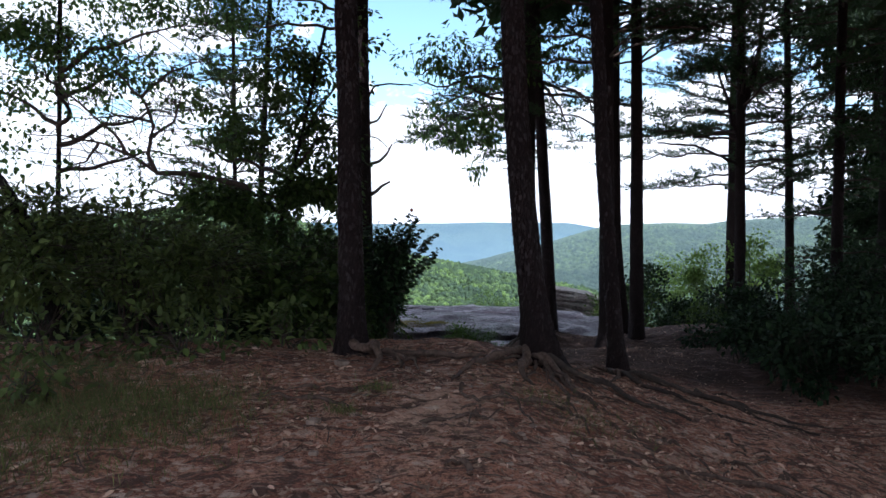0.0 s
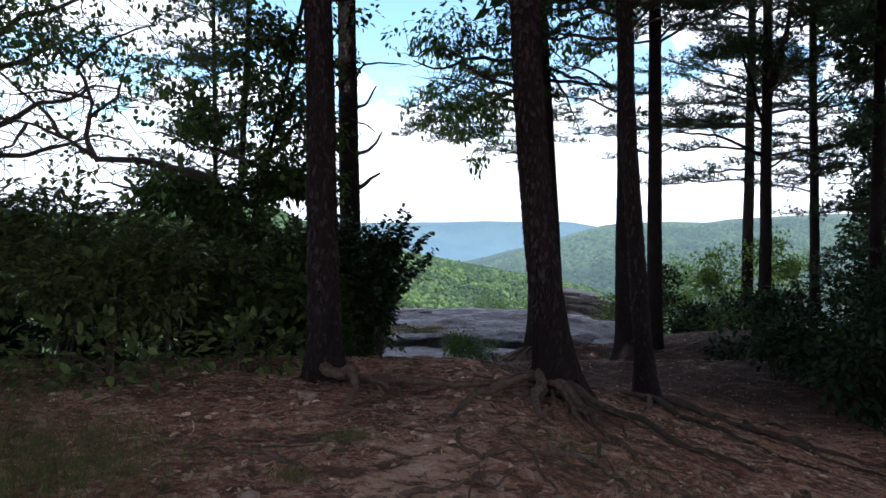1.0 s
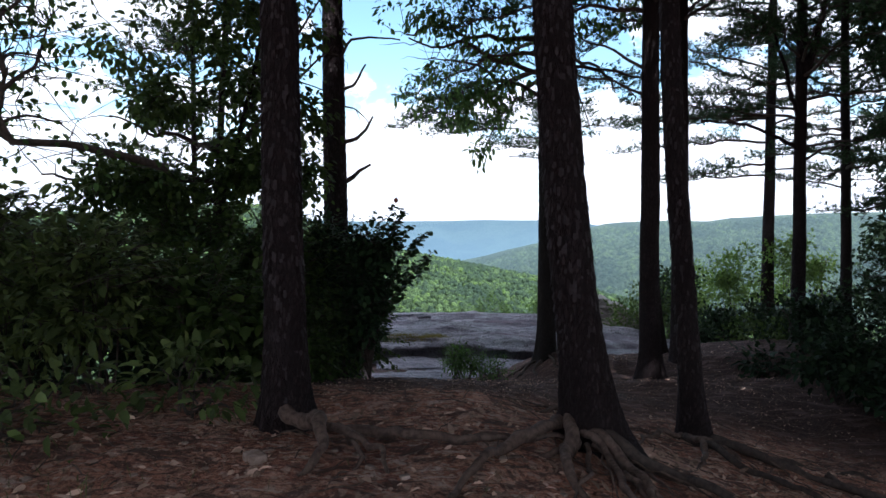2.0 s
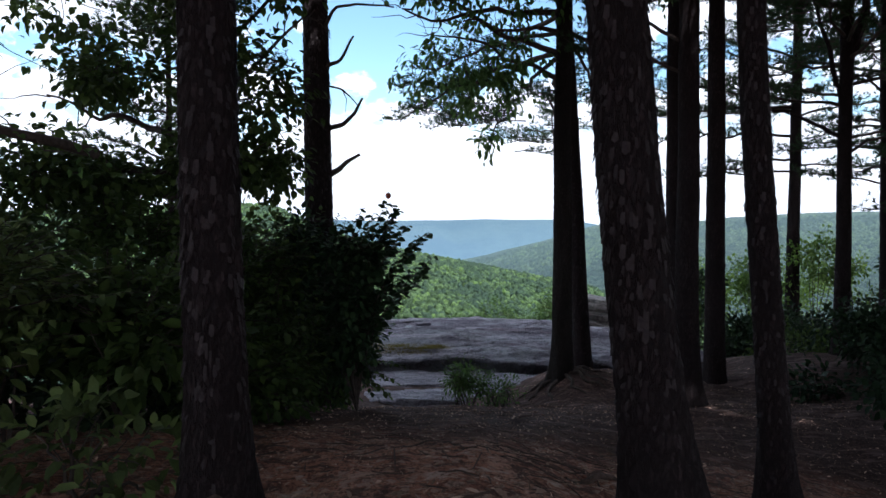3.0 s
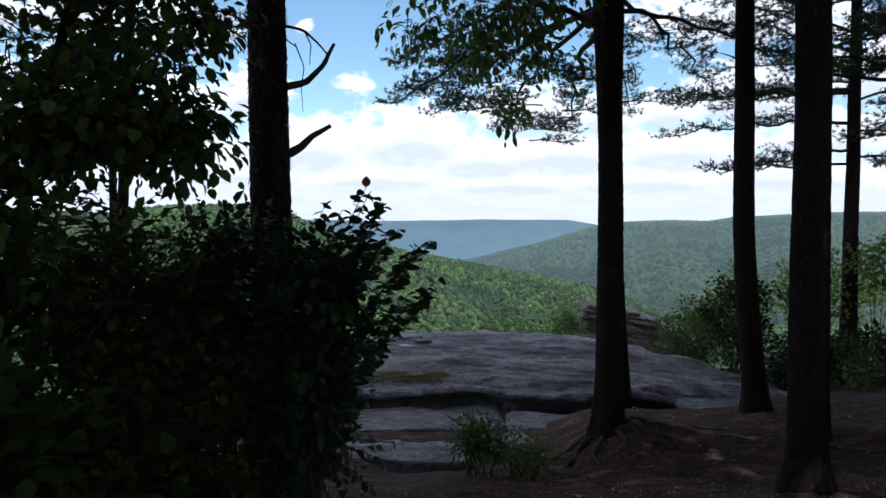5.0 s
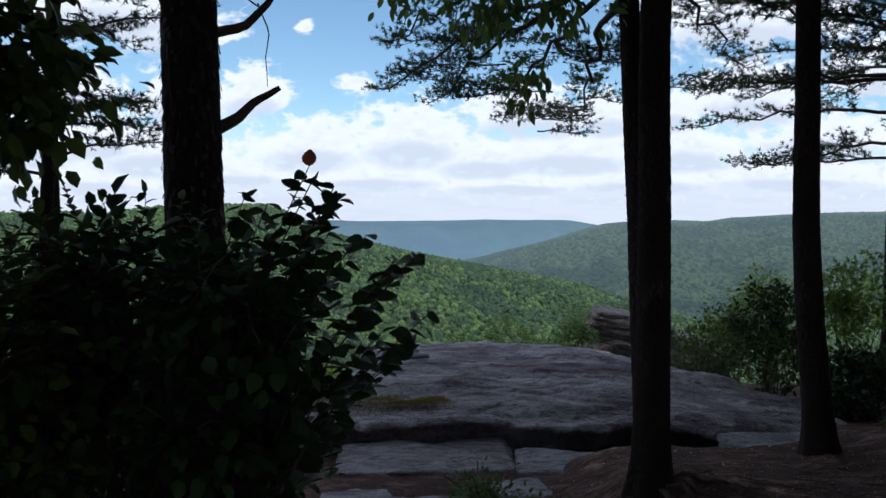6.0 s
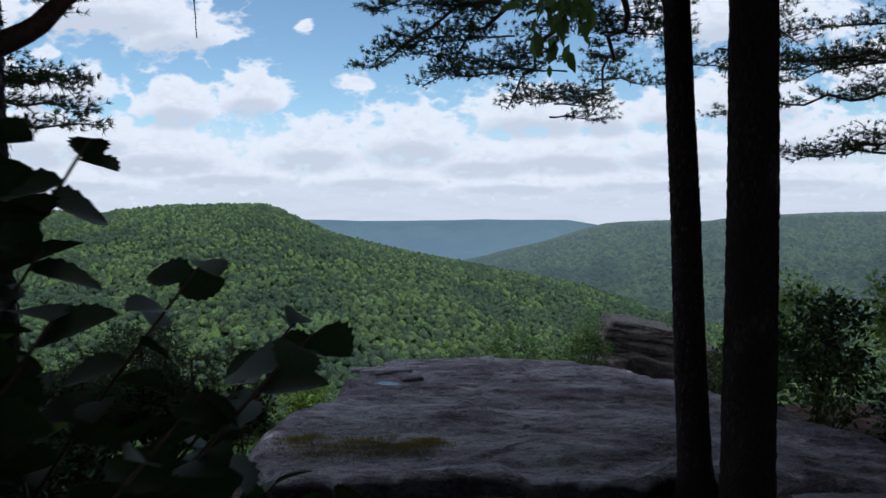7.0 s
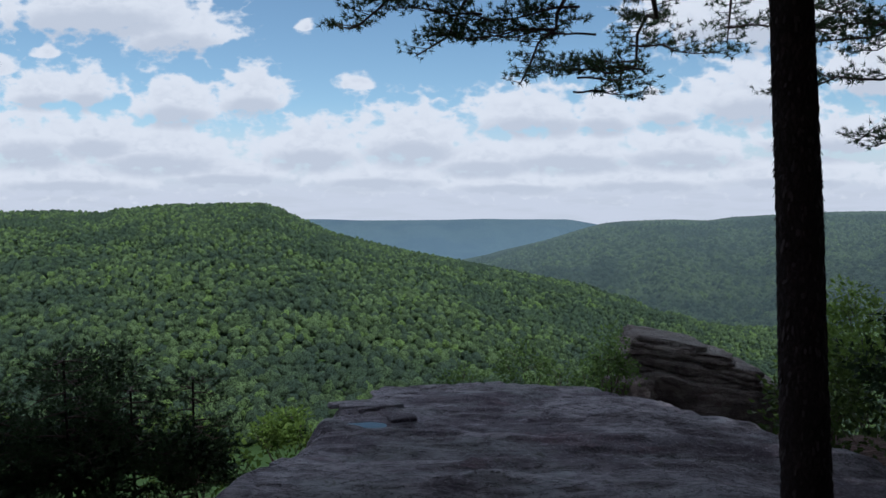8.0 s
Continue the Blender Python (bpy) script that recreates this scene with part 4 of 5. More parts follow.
def foliage(leaves, twigs, middle, size, count, leaf, droop=-0.2, spread=0.16, per=12, wide=1.0):
    """Leaves in rosettes at twig ends, the rosettes spread through a lens of that size."""
    groups = max(3, count // per)
    way = unit(rng.normal(size=(groups, 3)))
    c = np.array(middle) + way * (rng.uniform(0.15, 1, (groups, 1)) ** 0.5) * np.array(size)
    if groups > 60:
        boughs = unit(rng.normal(size=(max(9, groups // 11), 3)))
        boughs = np.array(middle) + boughs * (rng.uniform(0.2, 1, (len(boughs), 1)) ** 0.5) * np.array(size)
        near = boughs[rng.integers(0, len(boughs), groups)]
        c = c * 0.32 + near * 0.68 + rng.normal(size=c.shape) * np.array(size) * np.array((.09, .09, .03))
    for k in range(groups):
        if k % 4 == 0:
            o = c[k] - way[k] * np.array((0.3, 0.3, 0.35)) + rng.normal(size=3) * 0.05
            twigs.tube(np.linspace(o, c[k], 4) + rng.normal(size=(4, 3)) * 0.012, (0.006, 0.005, 0.004, 0.002), 4)
    g = np.repeat(np.arange(groups), per)
    at = c[g] + rng.normal(size=(len(g), 3)) * spread * 0.55
    along = unit((at - c[g]) * 4 + way[g] * 0.4 + rng.normal(size=at.shape) * 0.35 + np.array((0, 0, droop)))
    up = unit(np.array((0, 0, 1.0)) + rng.normal(size=at.shape) * 0.35)
    le = rng.uniform(0.6, 1.25, len(g)) * leaf
    if middle[1] > 14.5:
        kites(leaves, at, along, le, le * rng.uniform(0.45, 0.65, len(g)) * wide)
    else:
        broad(leaves, at, along, up, le, le * rng.uniform(0.42, 0.62, len(g)) * wide, plain=True)


oak(1.806, 14.05, -1.2, .135, .0, 9.5, [(3.2, 172, 1.9, .5), (3.6, 190, 2.3, .35), (4.2, 165, 2.6, .2), (3.9, 200, 1.6, .1), (4.6, 20, 1.8, .5)],
    [((.75, 13.9, 2.85), (.65, .5, .35), 200), ((.2, 13.9, 3.45), (.8, .6, .42), 300), ((-.35, 13.9, 3.15), (.4, .4, .15), 60), ((1.0, 13.8, 3.5), (.5, .6, .5), 220), ((.7, 14.0, 4.4), (1.3, .9, .5), 500), ((.2, 13.9, 4.7), (1.2, .8, .4), 500), ((2.7, 13.8, 4.7), (1.2, .8, .5), 450), ((.45, 13.9, 3.1), (.9, .6, .4), 260),
     ((.72, 13.8, 2.32), (.25, .3, .12), 48)],
    "chestnut oak with drooping leafy sprays at the ledge", 0.115, fine=True, droop=-0.6, crown=1100)
oak(-2.65, 10.9, -.7, .032, -.24, 4.4, [(1.4, 175, 2.3, .25), (1.9, 160, 1.9, .4), (2.4, 40, 1.2, 1.6), (2.0, 10, 1.2, 1.2), (1.6, 200, 1.6, .3), (1.0, 90, 1.0, .8)],
    [((-2.5, 10.9, 2.55), (1.25, .9, .65), 1150), ((-1.75, 10.9, 2.3), (.45, .5, .7), 600), ((-2.9, 10.8, 1.75), (1.6, .9, .5), 1900), ((-3.7, 10.6, 1.5), (1.0, .8, .8), 1700), ((-2.2, 10.9, 1.75), (.7, .6, .42), 1300), ((-1.75, 11.0, 1.72), (.35, .4, .28), 350), ((-2.3, 11.1, 3.4), (1.0, .7, .55), 850), ((-3.4, 10.8, 2.8), (1.0, .8, .6), 1000), ((-2.7, 11.0, 3.9), (1.3, .8, .45), 1000), ((-3.6, 10.7, 3.3), (.9, .7, .4), 380), ((-2.0, 11.2, 4.3), (1.2, .7, .5), 400)],
    "many-stemmed small oak with dense dark foliage", 0.092, mat=BUSH_LEAF, crown=0, name="small_oak", wide=1.4)
oak(-5.3, 9.2, -.35, .030, -.04, 4.6, [(1.9, 20, 1.5, .3), (2.3, 350, 1.7, .3), (2.6, 160, 1.5, .5), (2.9, 60, 1.5, .7), (2.5, 300, 1.6, .35), (3.3, 0, 1.6, .5)],
    [((-4.9, 9.2, 3.4), (1.7, .9, .75), 1900), ((-4.5, 9.3, 4.3), (1.8, 1.0, .5), 1300), ((-3.2, 9.6, 4.3), (1.5, 1.0, .45), 1200), ((-5.8, 8.5, 2.4), (.8, .6, .5), 300), ((-5.6, 9.3, 3.75), (.8, .7, .5), 1500), ((-6.0, 9.2, 3.1), (.6, .6, .35), 500)],
    "thin crooked oak with sparse leaves against the sky", 0.068, crown=0, wide=1.35)
oak(15.5, 24.0, -2.0, .16, 0, 8.5, [(2.0, 180, 2.5, .3), (3.0, 200, 2.5, .3), (4, 160, 2.5, .3)],
    [((15.6, 24.5, 7.2), (3.0, 2, 1.8), 2600), ((15.8, 24.5, 4.6), (2.3, 2, 1.6), 2600), ((15.4, 24, 2.4), (2.0, 2, 1.4), 2400), ((15.0, 23.5, .4), (2.2, 2, 1.3), 2400), ((14.4, 23, -1.2), (2.6, 2, 1.2), 2200),
     ((12.4, 22.5, 8.0), (2.6, 2, .9), 1000)], "dense dark broadleaf tree at the wood's edge", 0.22, mat=SHADE_LEAF, crown=1500)

oak(12.9, 17.6, -1.3, .13, 0, 8.5, [(2.0, 180, 2.0, .3), (3.0, 200, 2.0, .3)], [((12.7, 17.6, 5.4), (1.7, 1.6, 1.5), 2200), ((12.6, 17.4, 3.2), (1.5, 1.6, 1.2), 2200), ((12.3, 17.2, 1.4), (1.5, 1.6, 1.1), 2200), ((11.8, 16.8, -.1), (1.7, 1.5, 1.0), 2200), ((10.9, 17.5, 1.5), (1.2, 1.2, .9), 1300), ((11.2, 17.5, 3.2), (1.1, 1.2, .6), 700)],
    "dark broadleaf tree beside the slope", 0.16, mat=SHADE_LEAF, crown=600)
for tree_at, rows in (((-3.0, 10.6), [((-2.75, 9.6, 1.72), (-3.0, 9.2, 1.80), (-3.3, 8.8, 1.88), (-3.62, 8.5, 1.86), (-3.72, 8.5, 2.1), (-3.66, 8.5, 2.45), (-3.8, 8.5, 2.8), (-4.15, 8.6, 3.15)),
                                      ((-3.62, 8.5, 1.86), (-3.9, 8.5, 2.05), (-4.3, 8.5, 2.22), (-4.75, 8.5, 2.30), (-5.3, 8.6, 2.36)), ((-4.0, 8.5, 2.1), (-4.2, 8.5, 2.4), (-4.6, 8.55, 2.75), (-5.2, 8.6, 3.2)),
                                      ((-3.68, 8.5, 2.3), (-3.4, 8.5, 2.5), (-3.3, 8.55, 2.9)), ((-4.35, 8.5, 2.25), (-4.5, 8.5, 2.0), (-4.9, 8.5, 1.9)), ((-3.66, 8.5, 2.5), (-4.1, 8.5, 2.55), (-4.5, 8.5, 2.5)),
                                      ((-3.8, 8.5, 2.8), (-3.5, 8.5, 3.1), (-3.0, 8.6, 3.3))]),):
    small = [o for o in bpy.data.objects if o.name == "small_oak"][0]
    for k, row in enumerate(rows):
        q = np.array(row)
        t = np.linspace(0, 1, 22)
        w = np.stack([np.interp(t, np.linspace(0, 1, len(q)), q[:, a]) for a in range(3)], -1)
        w += np.array([noise.noise_vector((c[0] * 4, c[2] * 4, k))[:] for c in w]) * 0.05 * np.minimum(1, t * 8)[:, None]
        limb, sprigs = Shape(), Shape()
        limb.tube(w, (.045 if k == 0 else .022) * (1 - .72 * t), 7)
        limb.object("branch", TWIG_BARK, small)
        tips = []
        for i in range(3, 22):
            e = unit(rng.normal(size=3) * np.array((1, .6, .8)))
            f = np.linspace(0, 1, 6)[:, None]
            bend = rng.normal(size=3) * np.array((.25, .1, .25))
            twig = w[i] + e * f * rng.uniform(.25, .85) + bend * f * f + rng.normal(size=(6, 3)) * .018
            sprigs.tube(twig, .0065 * (1 - .7 * f[:, 0]), 4)
            if i % 3 == 0:
                tips.append(twig[-1])
        tagged(sprigs.object("twig_spray", TWIG_BARK, small), kind="stuff")
        leafy, rest = Shape(), Shape()
        for tip in tips:
            foliage(leafy, rest, tip, (.14, .12, .10), 15, .075, wide=1.35, per=5)
        tagged(leafy.object("leaves", OAK_LEAF, small), kind="stuff")
lean_tree = root_of("leaning_sapling", (-5.0, 8.3, -.3), "short leaning dead sapling trunk among the bushes", "tree")
lean_trunk = Shape()
lean_trunk.tube(((-4.75, 8.3, -.35), (-4.95, 8.3, .6), (-5.2, 8.3, 1.3), (-5.45, 8.3, 1.75), (-5.75, 8.3, 2.1)), (.085, .075, .065, .05, .03), 10)
lean_trunk.object("trunk", GREY_BARK, lean_tree)


# unseen oaks added behind and beside the path, whose crowns shade it
rng = np.random.default_rng(24)


def shade_oak(x, y, base=-.3, middle=6.6, half=2.8, wide=3.2, count=2700, leaf=0.62):
    tree = root_of("shade_oak", (x, y, base), "added unseen oak with a broad dense crown for shade", "tree", "trees of the wood behind")
    build_trunk(tree, trunk_path(x, y, base - .15, middle + 1.5, 0.0, 0.0, 0.3), .17 + .008 * middle, GREY_BARK, 14, 0.004)
    leaves = Shape()
    crown_top(leaves, (x, y, middle), (wide, wide, half), count, leaf)
    tagged(leaves.object("leaves", SHADE_LEAF, tree), kind="stuff")


for x, y in ((-12.0, 4.5), (12.5, 4.0), (-13.5, -5), (14, -5), (-9, -14), (9, -14),
             (14.5, 9), (18.5, 14.5), (-14.5, 9), (20, 7), (23, 19)):
    shade_oak(x, y)
for x, y in ((7.6, 3.8), (9.4, 6.3), (-7.4, 3.6), (-8.4, 6.3)):
    shade_oak(x, y, -.6, 7.8, 2.2, 4.0, 2400, 0.62)
for x, y in ((7.7, 9.9), (11.2, 11.6), (-10.5, 9.5), (13.6, 13.0)):
    shade_oak(x, y, -.6, 7.8, 2.2, 4.2, 4600, 0.62)
# Extra oaks and tall rows that block the sun over path and slope.
shade_oak(4.4, -.7, -.3, 17.5, 4.0, 3.6, 2600, 0.6)
shade_oak(10.3, 15.4, -.9, 9.8, 1.8, 3.2, 3400, 0.5)
for k in range(9):
    over = 3 <= k <= 7
    if over:
        shade_oak(-14.5 + 4.2 * k, -2.0 + .8 * (k % 2), -.3, 17.5, 4.0, 3.6, 2200, 0.6)
    shade_oak(-17.0 + 4.2 * k, -5.8 + 1.2 * (k % 2), -.3, 17.5, 9.0, 4.0, 9000 if over else 2600, 0.45 if over else 0.9)


# ---- bushes ----
rng = np.random.default_rng(22)


def bush(middle, size, count, label, leaf=0.09, mat=None, per=12, spread=0.15, name="bush", stems=7, droop=-0.1, wide=1.0):
    base = (middle[0], middle[1], ground_height(middle[0], middle[1]))
    b = root_of(name, base, label, "bush", "bushes on the overlook")
    leaves, twigs = Shape(), Shape()
    for k in range(stems):
        end = np.array(middle) + unit(rng.normal(size=3)) * np.array(size) * 0.75
        start = np.array(base) + np.array((rng.normal() * 0.08, rng.normal() * 0.08, -0.05))
        p = np.linspace(start, end, 9)
        p[:, 2] += 0.15 * np.sin(np.linspace(0, math.pi, 9)) * size[2]
        stem = Shape()
        stem.tube(p + rng.normal(size=p.shape) * 0.012, 0.014 * (1 - 0.75 * np.linspace(0, 1, 9)), 5)
        stem.object("stem", TWIG_BARK, b)
    foliage(leaves, twigs, middle, size, count, leaf, droop, spread, per, wide)
    tagged(twigs.object("twig_spray", TWIG_BARK, b), kind="stuff")
    tagged(leaves.object("leaves", mat or BUSH_LEAF, b, True), kind="stuff")
    return b


def sprays(b, middle, size, count, leaf, mat, seed, wide=1.0, reach=1.2, rise=0.35):
    """Loose shoots that stand out of a bush, with leaves set alternately along their outer part."""
    g = np.random.default_rng(seed)
    shoots, leaves = Shape(), Shape()
    at, along, up, le = [], [], [], []
    for k in range(count):
        way = unit(g.normal(size=3) * np.array((1, 1, .8)) + np.array((0, -.25, rise)))
        start, end = np.array(middle) + way * np.array(size) * .45, np.array(middle) + way * np.array(size) * reach * g.uniform(.85, 1.15)
        t = np.linspace(0, 1, 8)
        p = start + (end - start) * t[:, None] + g.normal(size=(8, 3)) * .008
        p[:, 2] += .06 * np.sin(t * 3.1) * size[2]
        shoots.tube(p, .0055 * (1 - .7 * t), 4)
        d = unit(end - start)
        long = np.linalg.norm(end - start)
        side = unit(np.cross(d, (0, 0, 1.0)))
        for f in np.arange(.25, 1.01, .42 * leaf / long):
            turn = 1 if len(at) % 2 else -1
            at.append(start + (end - start) * f + np.array((0, 0, .06 * math.sin(f * 3.1) * size[2])))
            along.append(d * (.5 + .6 * (f > .95)) + side * turn * g.uniform(.5, 1.0) * (f < .97) + np.array((0, 0, g.uniform(-.35, .25))))
            up.append(np.array((0, 0, 1.0)) + g.normal(size=3) * .35)
            le.append(leaf * g.uniform(.7, 1.15) * (1.1 - .3 * f))
    le = np.array(le)
    broad(leaves, np.array(at), np.array(along), unit(np.array(up)), le, le * g.uniform(.42, .6, len(le)) * wide, plain=True)
    tagged(shoots.object("twig_spray", TWIG_BARK, b), kind="stuff")
    tagged(leaves.object("leaves", mat, b), kind="stuff")


UNDER = "dense dark green leafy undergrowth bush"
for m, z, c in (((-3.3, 8.3, .55), (1.2, .9, .48), 2300), ((-4.9, 8.1, .66), (1.3, 1.1, .52), 2000), ((-6.6, 8.3, .74), (1.4, 1.0, .6), 1800), ((-4.6, 9.7, .85), (1.0, .7, .45), 1000), ((-6.0, 9.8, 1.05), (1.3, .7, .55), 1700), ((-5.6, 8.4, 1.15), (1.2, .5, .42), 650), ((-3.9, 8.45, 1.0), (1.0, .5, .40), 600), ((-2.9, 8.45, .85), (.6, .4, .35), 300), ((-5.0, 8.4, 1.36), (.75, .45, .32), 420), ((-4.0, 8.4, 1.28), (.5, .4, .30), 260), ((-6.1, 8.5, 1.45), (.7, .5, .35), 350), ((-2.2, 8.9, .42), (.85, .75, .5), 1700),
                ((-2.5, 10.3, .35), (1.3, .9, 1.1), 4000), ((-1.9, 11.0, .5), (.6, .5, .85), 1700), ((-4.3, 10.6, .4), (1.3, .9, 1.0), 3800), ((-5.9, 11, .3), (1.4, 1, 1.0), 2000), ((-1.75, 9.6, -.15), (.7, .6, .55), 2000), ((-1.6, 10.2, -.2), (.5, .6, .5), 1700), ((-1.95, 10.6, .75), (.6, .5, .5), 1300), ((-2.8, 10.4, 1.0), (.7, .5, .5), 1300)):
    near = m[1] < 8.5
    b = bush(m, z, int(c * .8), UNDER, 0.125 if m[1] < 9 else 0.088, LAUREL if near else BUSH_LEAF, 9 if near else 12, wide=0.85 if near else 1.35)
    sprays(b, m, z, 60 if near else 36, 0.11 if near else 0.085, LAUREL if near else BUSH_LEAF, int(abs(m[0] * 100)), 0.8 if near else 1.2, 1.15)
for m, z, c in (((-2.6, 6.75, .05), (.75, .5, .35), 420), ((-3.9, 6.6, .0), (.8, .5, .35), 380), ((-1.7, 7.4, .02), (.5, .4, .3), 240), ((-3.3, 5.2, -.02), (.55, .4, .2), 160)):
    bush(m, z, c, "low shrub with glossy narrow green leaves", 0.11, LAUREL, 9)
# Fill bushes whose shade comes from the darkened leaf copy.
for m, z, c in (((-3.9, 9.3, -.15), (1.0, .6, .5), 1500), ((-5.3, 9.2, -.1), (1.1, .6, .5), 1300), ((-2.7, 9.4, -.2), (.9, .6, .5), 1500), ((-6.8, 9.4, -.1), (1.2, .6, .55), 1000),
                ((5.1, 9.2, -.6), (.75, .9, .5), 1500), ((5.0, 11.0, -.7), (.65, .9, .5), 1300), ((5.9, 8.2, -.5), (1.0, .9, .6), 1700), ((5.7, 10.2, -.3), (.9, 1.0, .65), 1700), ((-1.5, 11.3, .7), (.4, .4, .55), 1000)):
    bush(m, z, c, "dark leafy bush at the edge of the path, shade in its leaf colour", 0.10, SHADE_LEAF, wide=1.3)
sprays(bush((-1.6, 11.65, .15), (.62, .5, .90), 1500, "dark leafy bush round the foot of a pine", 0.085), (-1.5, 11.65, .2), (.72, .5, .95), 80, .09, BUSH_LEAF, 5, 1.2, 1.15)
sprays(bush((-1.2, 11.6, -.45), (.60, .5, .45), 800, "low dark leafy bush under a pine", 0.085), (-1.1, 11.6, -.4), (.65, .5, .5), 50, .09, BUSH_LEAF, 6, 1.2, 1.15)
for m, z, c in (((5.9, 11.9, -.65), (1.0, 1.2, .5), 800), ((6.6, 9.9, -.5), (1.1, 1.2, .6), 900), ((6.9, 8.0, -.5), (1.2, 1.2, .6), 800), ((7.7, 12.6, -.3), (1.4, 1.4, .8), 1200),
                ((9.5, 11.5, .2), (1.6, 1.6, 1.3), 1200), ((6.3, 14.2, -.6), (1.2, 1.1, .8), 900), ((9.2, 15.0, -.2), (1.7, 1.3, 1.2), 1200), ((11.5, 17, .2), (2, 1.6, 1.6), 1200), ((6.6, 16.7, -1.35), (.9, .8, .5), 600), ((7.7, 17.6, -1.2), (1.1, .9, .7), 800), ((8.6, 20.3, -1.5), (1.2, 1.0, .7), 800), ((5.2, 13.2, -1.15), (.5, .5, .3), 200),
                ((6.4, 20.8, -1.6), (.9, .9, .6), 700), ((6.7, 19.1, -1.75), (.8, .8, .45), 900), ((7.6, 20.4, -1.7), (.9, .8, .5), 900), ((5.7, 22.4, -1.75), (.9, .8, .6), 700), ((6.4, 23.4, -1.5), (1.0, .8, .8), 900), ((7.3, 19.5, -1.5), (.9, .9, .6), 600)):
    # Slope bushes that lie in shade take the darkened leaf.
    painted_shade = m[1] < 16 or m[0] > 9 or 17.5 < m[1] < 19.8
    bush(m, z, int(c * (1.9 if painted_shade else 1.0)), UNDER + " on the slope", 0.12, SHADE_LEAF if painted_shade else BUSH_LEAF)
for m, z, c in (((8.8, 22.6, -.6), (1.1, .9, 1.2), 1600), ((10.3, 22.5, .1), (.9, .8, 1.1), 900), ((11.5, 22.6, -.5), (1.0, .8, .9), 800), ((9.6, 27.5, -1.4), (1.6, 1.2, 1.4), 2200), ((12, 27, -1.0), (1.6, 1.2, 1.6), 1600), ((7.4, 25.0, -1.7), (1.0, .8, .9), 900)):
    bush(m, z, c, "sunlit green sapling beyond the ledge", 0.13, SAPLING_LEAF, name="sapling")
for m, z, c in (((1.9, 27.4, -2.2), (.7, .4, .75), 700), ((3.5, 27.1, -2.1), (.8, .4, .95), 900), ((3.95, 27.6, -2.0), (.6, .4, .9), 600), ((.5, 27.4, -2.6), (.6, .4, .45), 350), ((2.7, 27.3, -2.4), (.5, .4, .5), 350)):
    bush(m, z, c, "small green shrub behind the crest of the ledge", 0.10, OAK_LEAF, name="shrub")
bush((6.45, 21.5, -.85), (1.05, .9, 1.1), 1700, "small dark green tree with open layered boughs", 0.13, SHADED_ROUND_LEAF, name="sapling", stems=9)
bush((.36, 13.55, -1.10), (.34, .26, .30), 1300, "small green shrub growing beside the stone slabs", 0.055, OAK_LEAF, name="shrub")
bush((.80, 13.35, -1.18), (.30, .22, .18), 800, "small low shrub growing beside the stone slabs", 0.045, OAK_LEAF, name="shrub")
# Dark rows: scrub in shade, painted by leaf colour.
for m, z, c, w in (((-5.3, 22.4, -2.25), (1.1, .9, .8), 3000, SHADE_LEAF), ((-6.6, 22.5, -2.5), (1.5, 1.2, .9), 2200, SHADE_LEAF), ((-7.6, 27.0, -2.4), (1.4, 1.2, 1.2), 2200, SHADE_LEAF), ((-5.6, 20.2, -2.7), (1.2, 1.0, .7), 1400, SHADE_LEAF),
                   ((-3.4, 24.5, -3.5), (1.1, .9, .7), 600, PALE_LEAF), ((-5.4, 25.8, -3.4), (1.3, 1.0, .8), 700, PALE_LEAF), ((-9.6, 25.5, -2.9), (1.6, 1.3, .9), 800, PALE_LEAF), ((-4.0, 23.4, -2.75), (.9, .7, .55), 2200, SHADE_LEAF), ((-6.4, 21.4, -2.2), (1.0, .8, .7), 2000, SHADE_LEAF), ((-4.8, 21.3, -3.2), (1.3, .9, .5), 2000, SHADE_LEAF), ((-7.0, 21.0, -3.0), (1.4, .9, .6), 2000, SHADE_LEAF), ((-3.9, 20.4, -3.1), (.8, .8, .45), 1200, SHADE_LEAF), ((-3.3, 26.6, -3.35), (1.0, .7, .45), 1000, PALE_LEAF)):
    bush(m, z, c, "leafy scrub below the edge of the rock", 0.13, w)


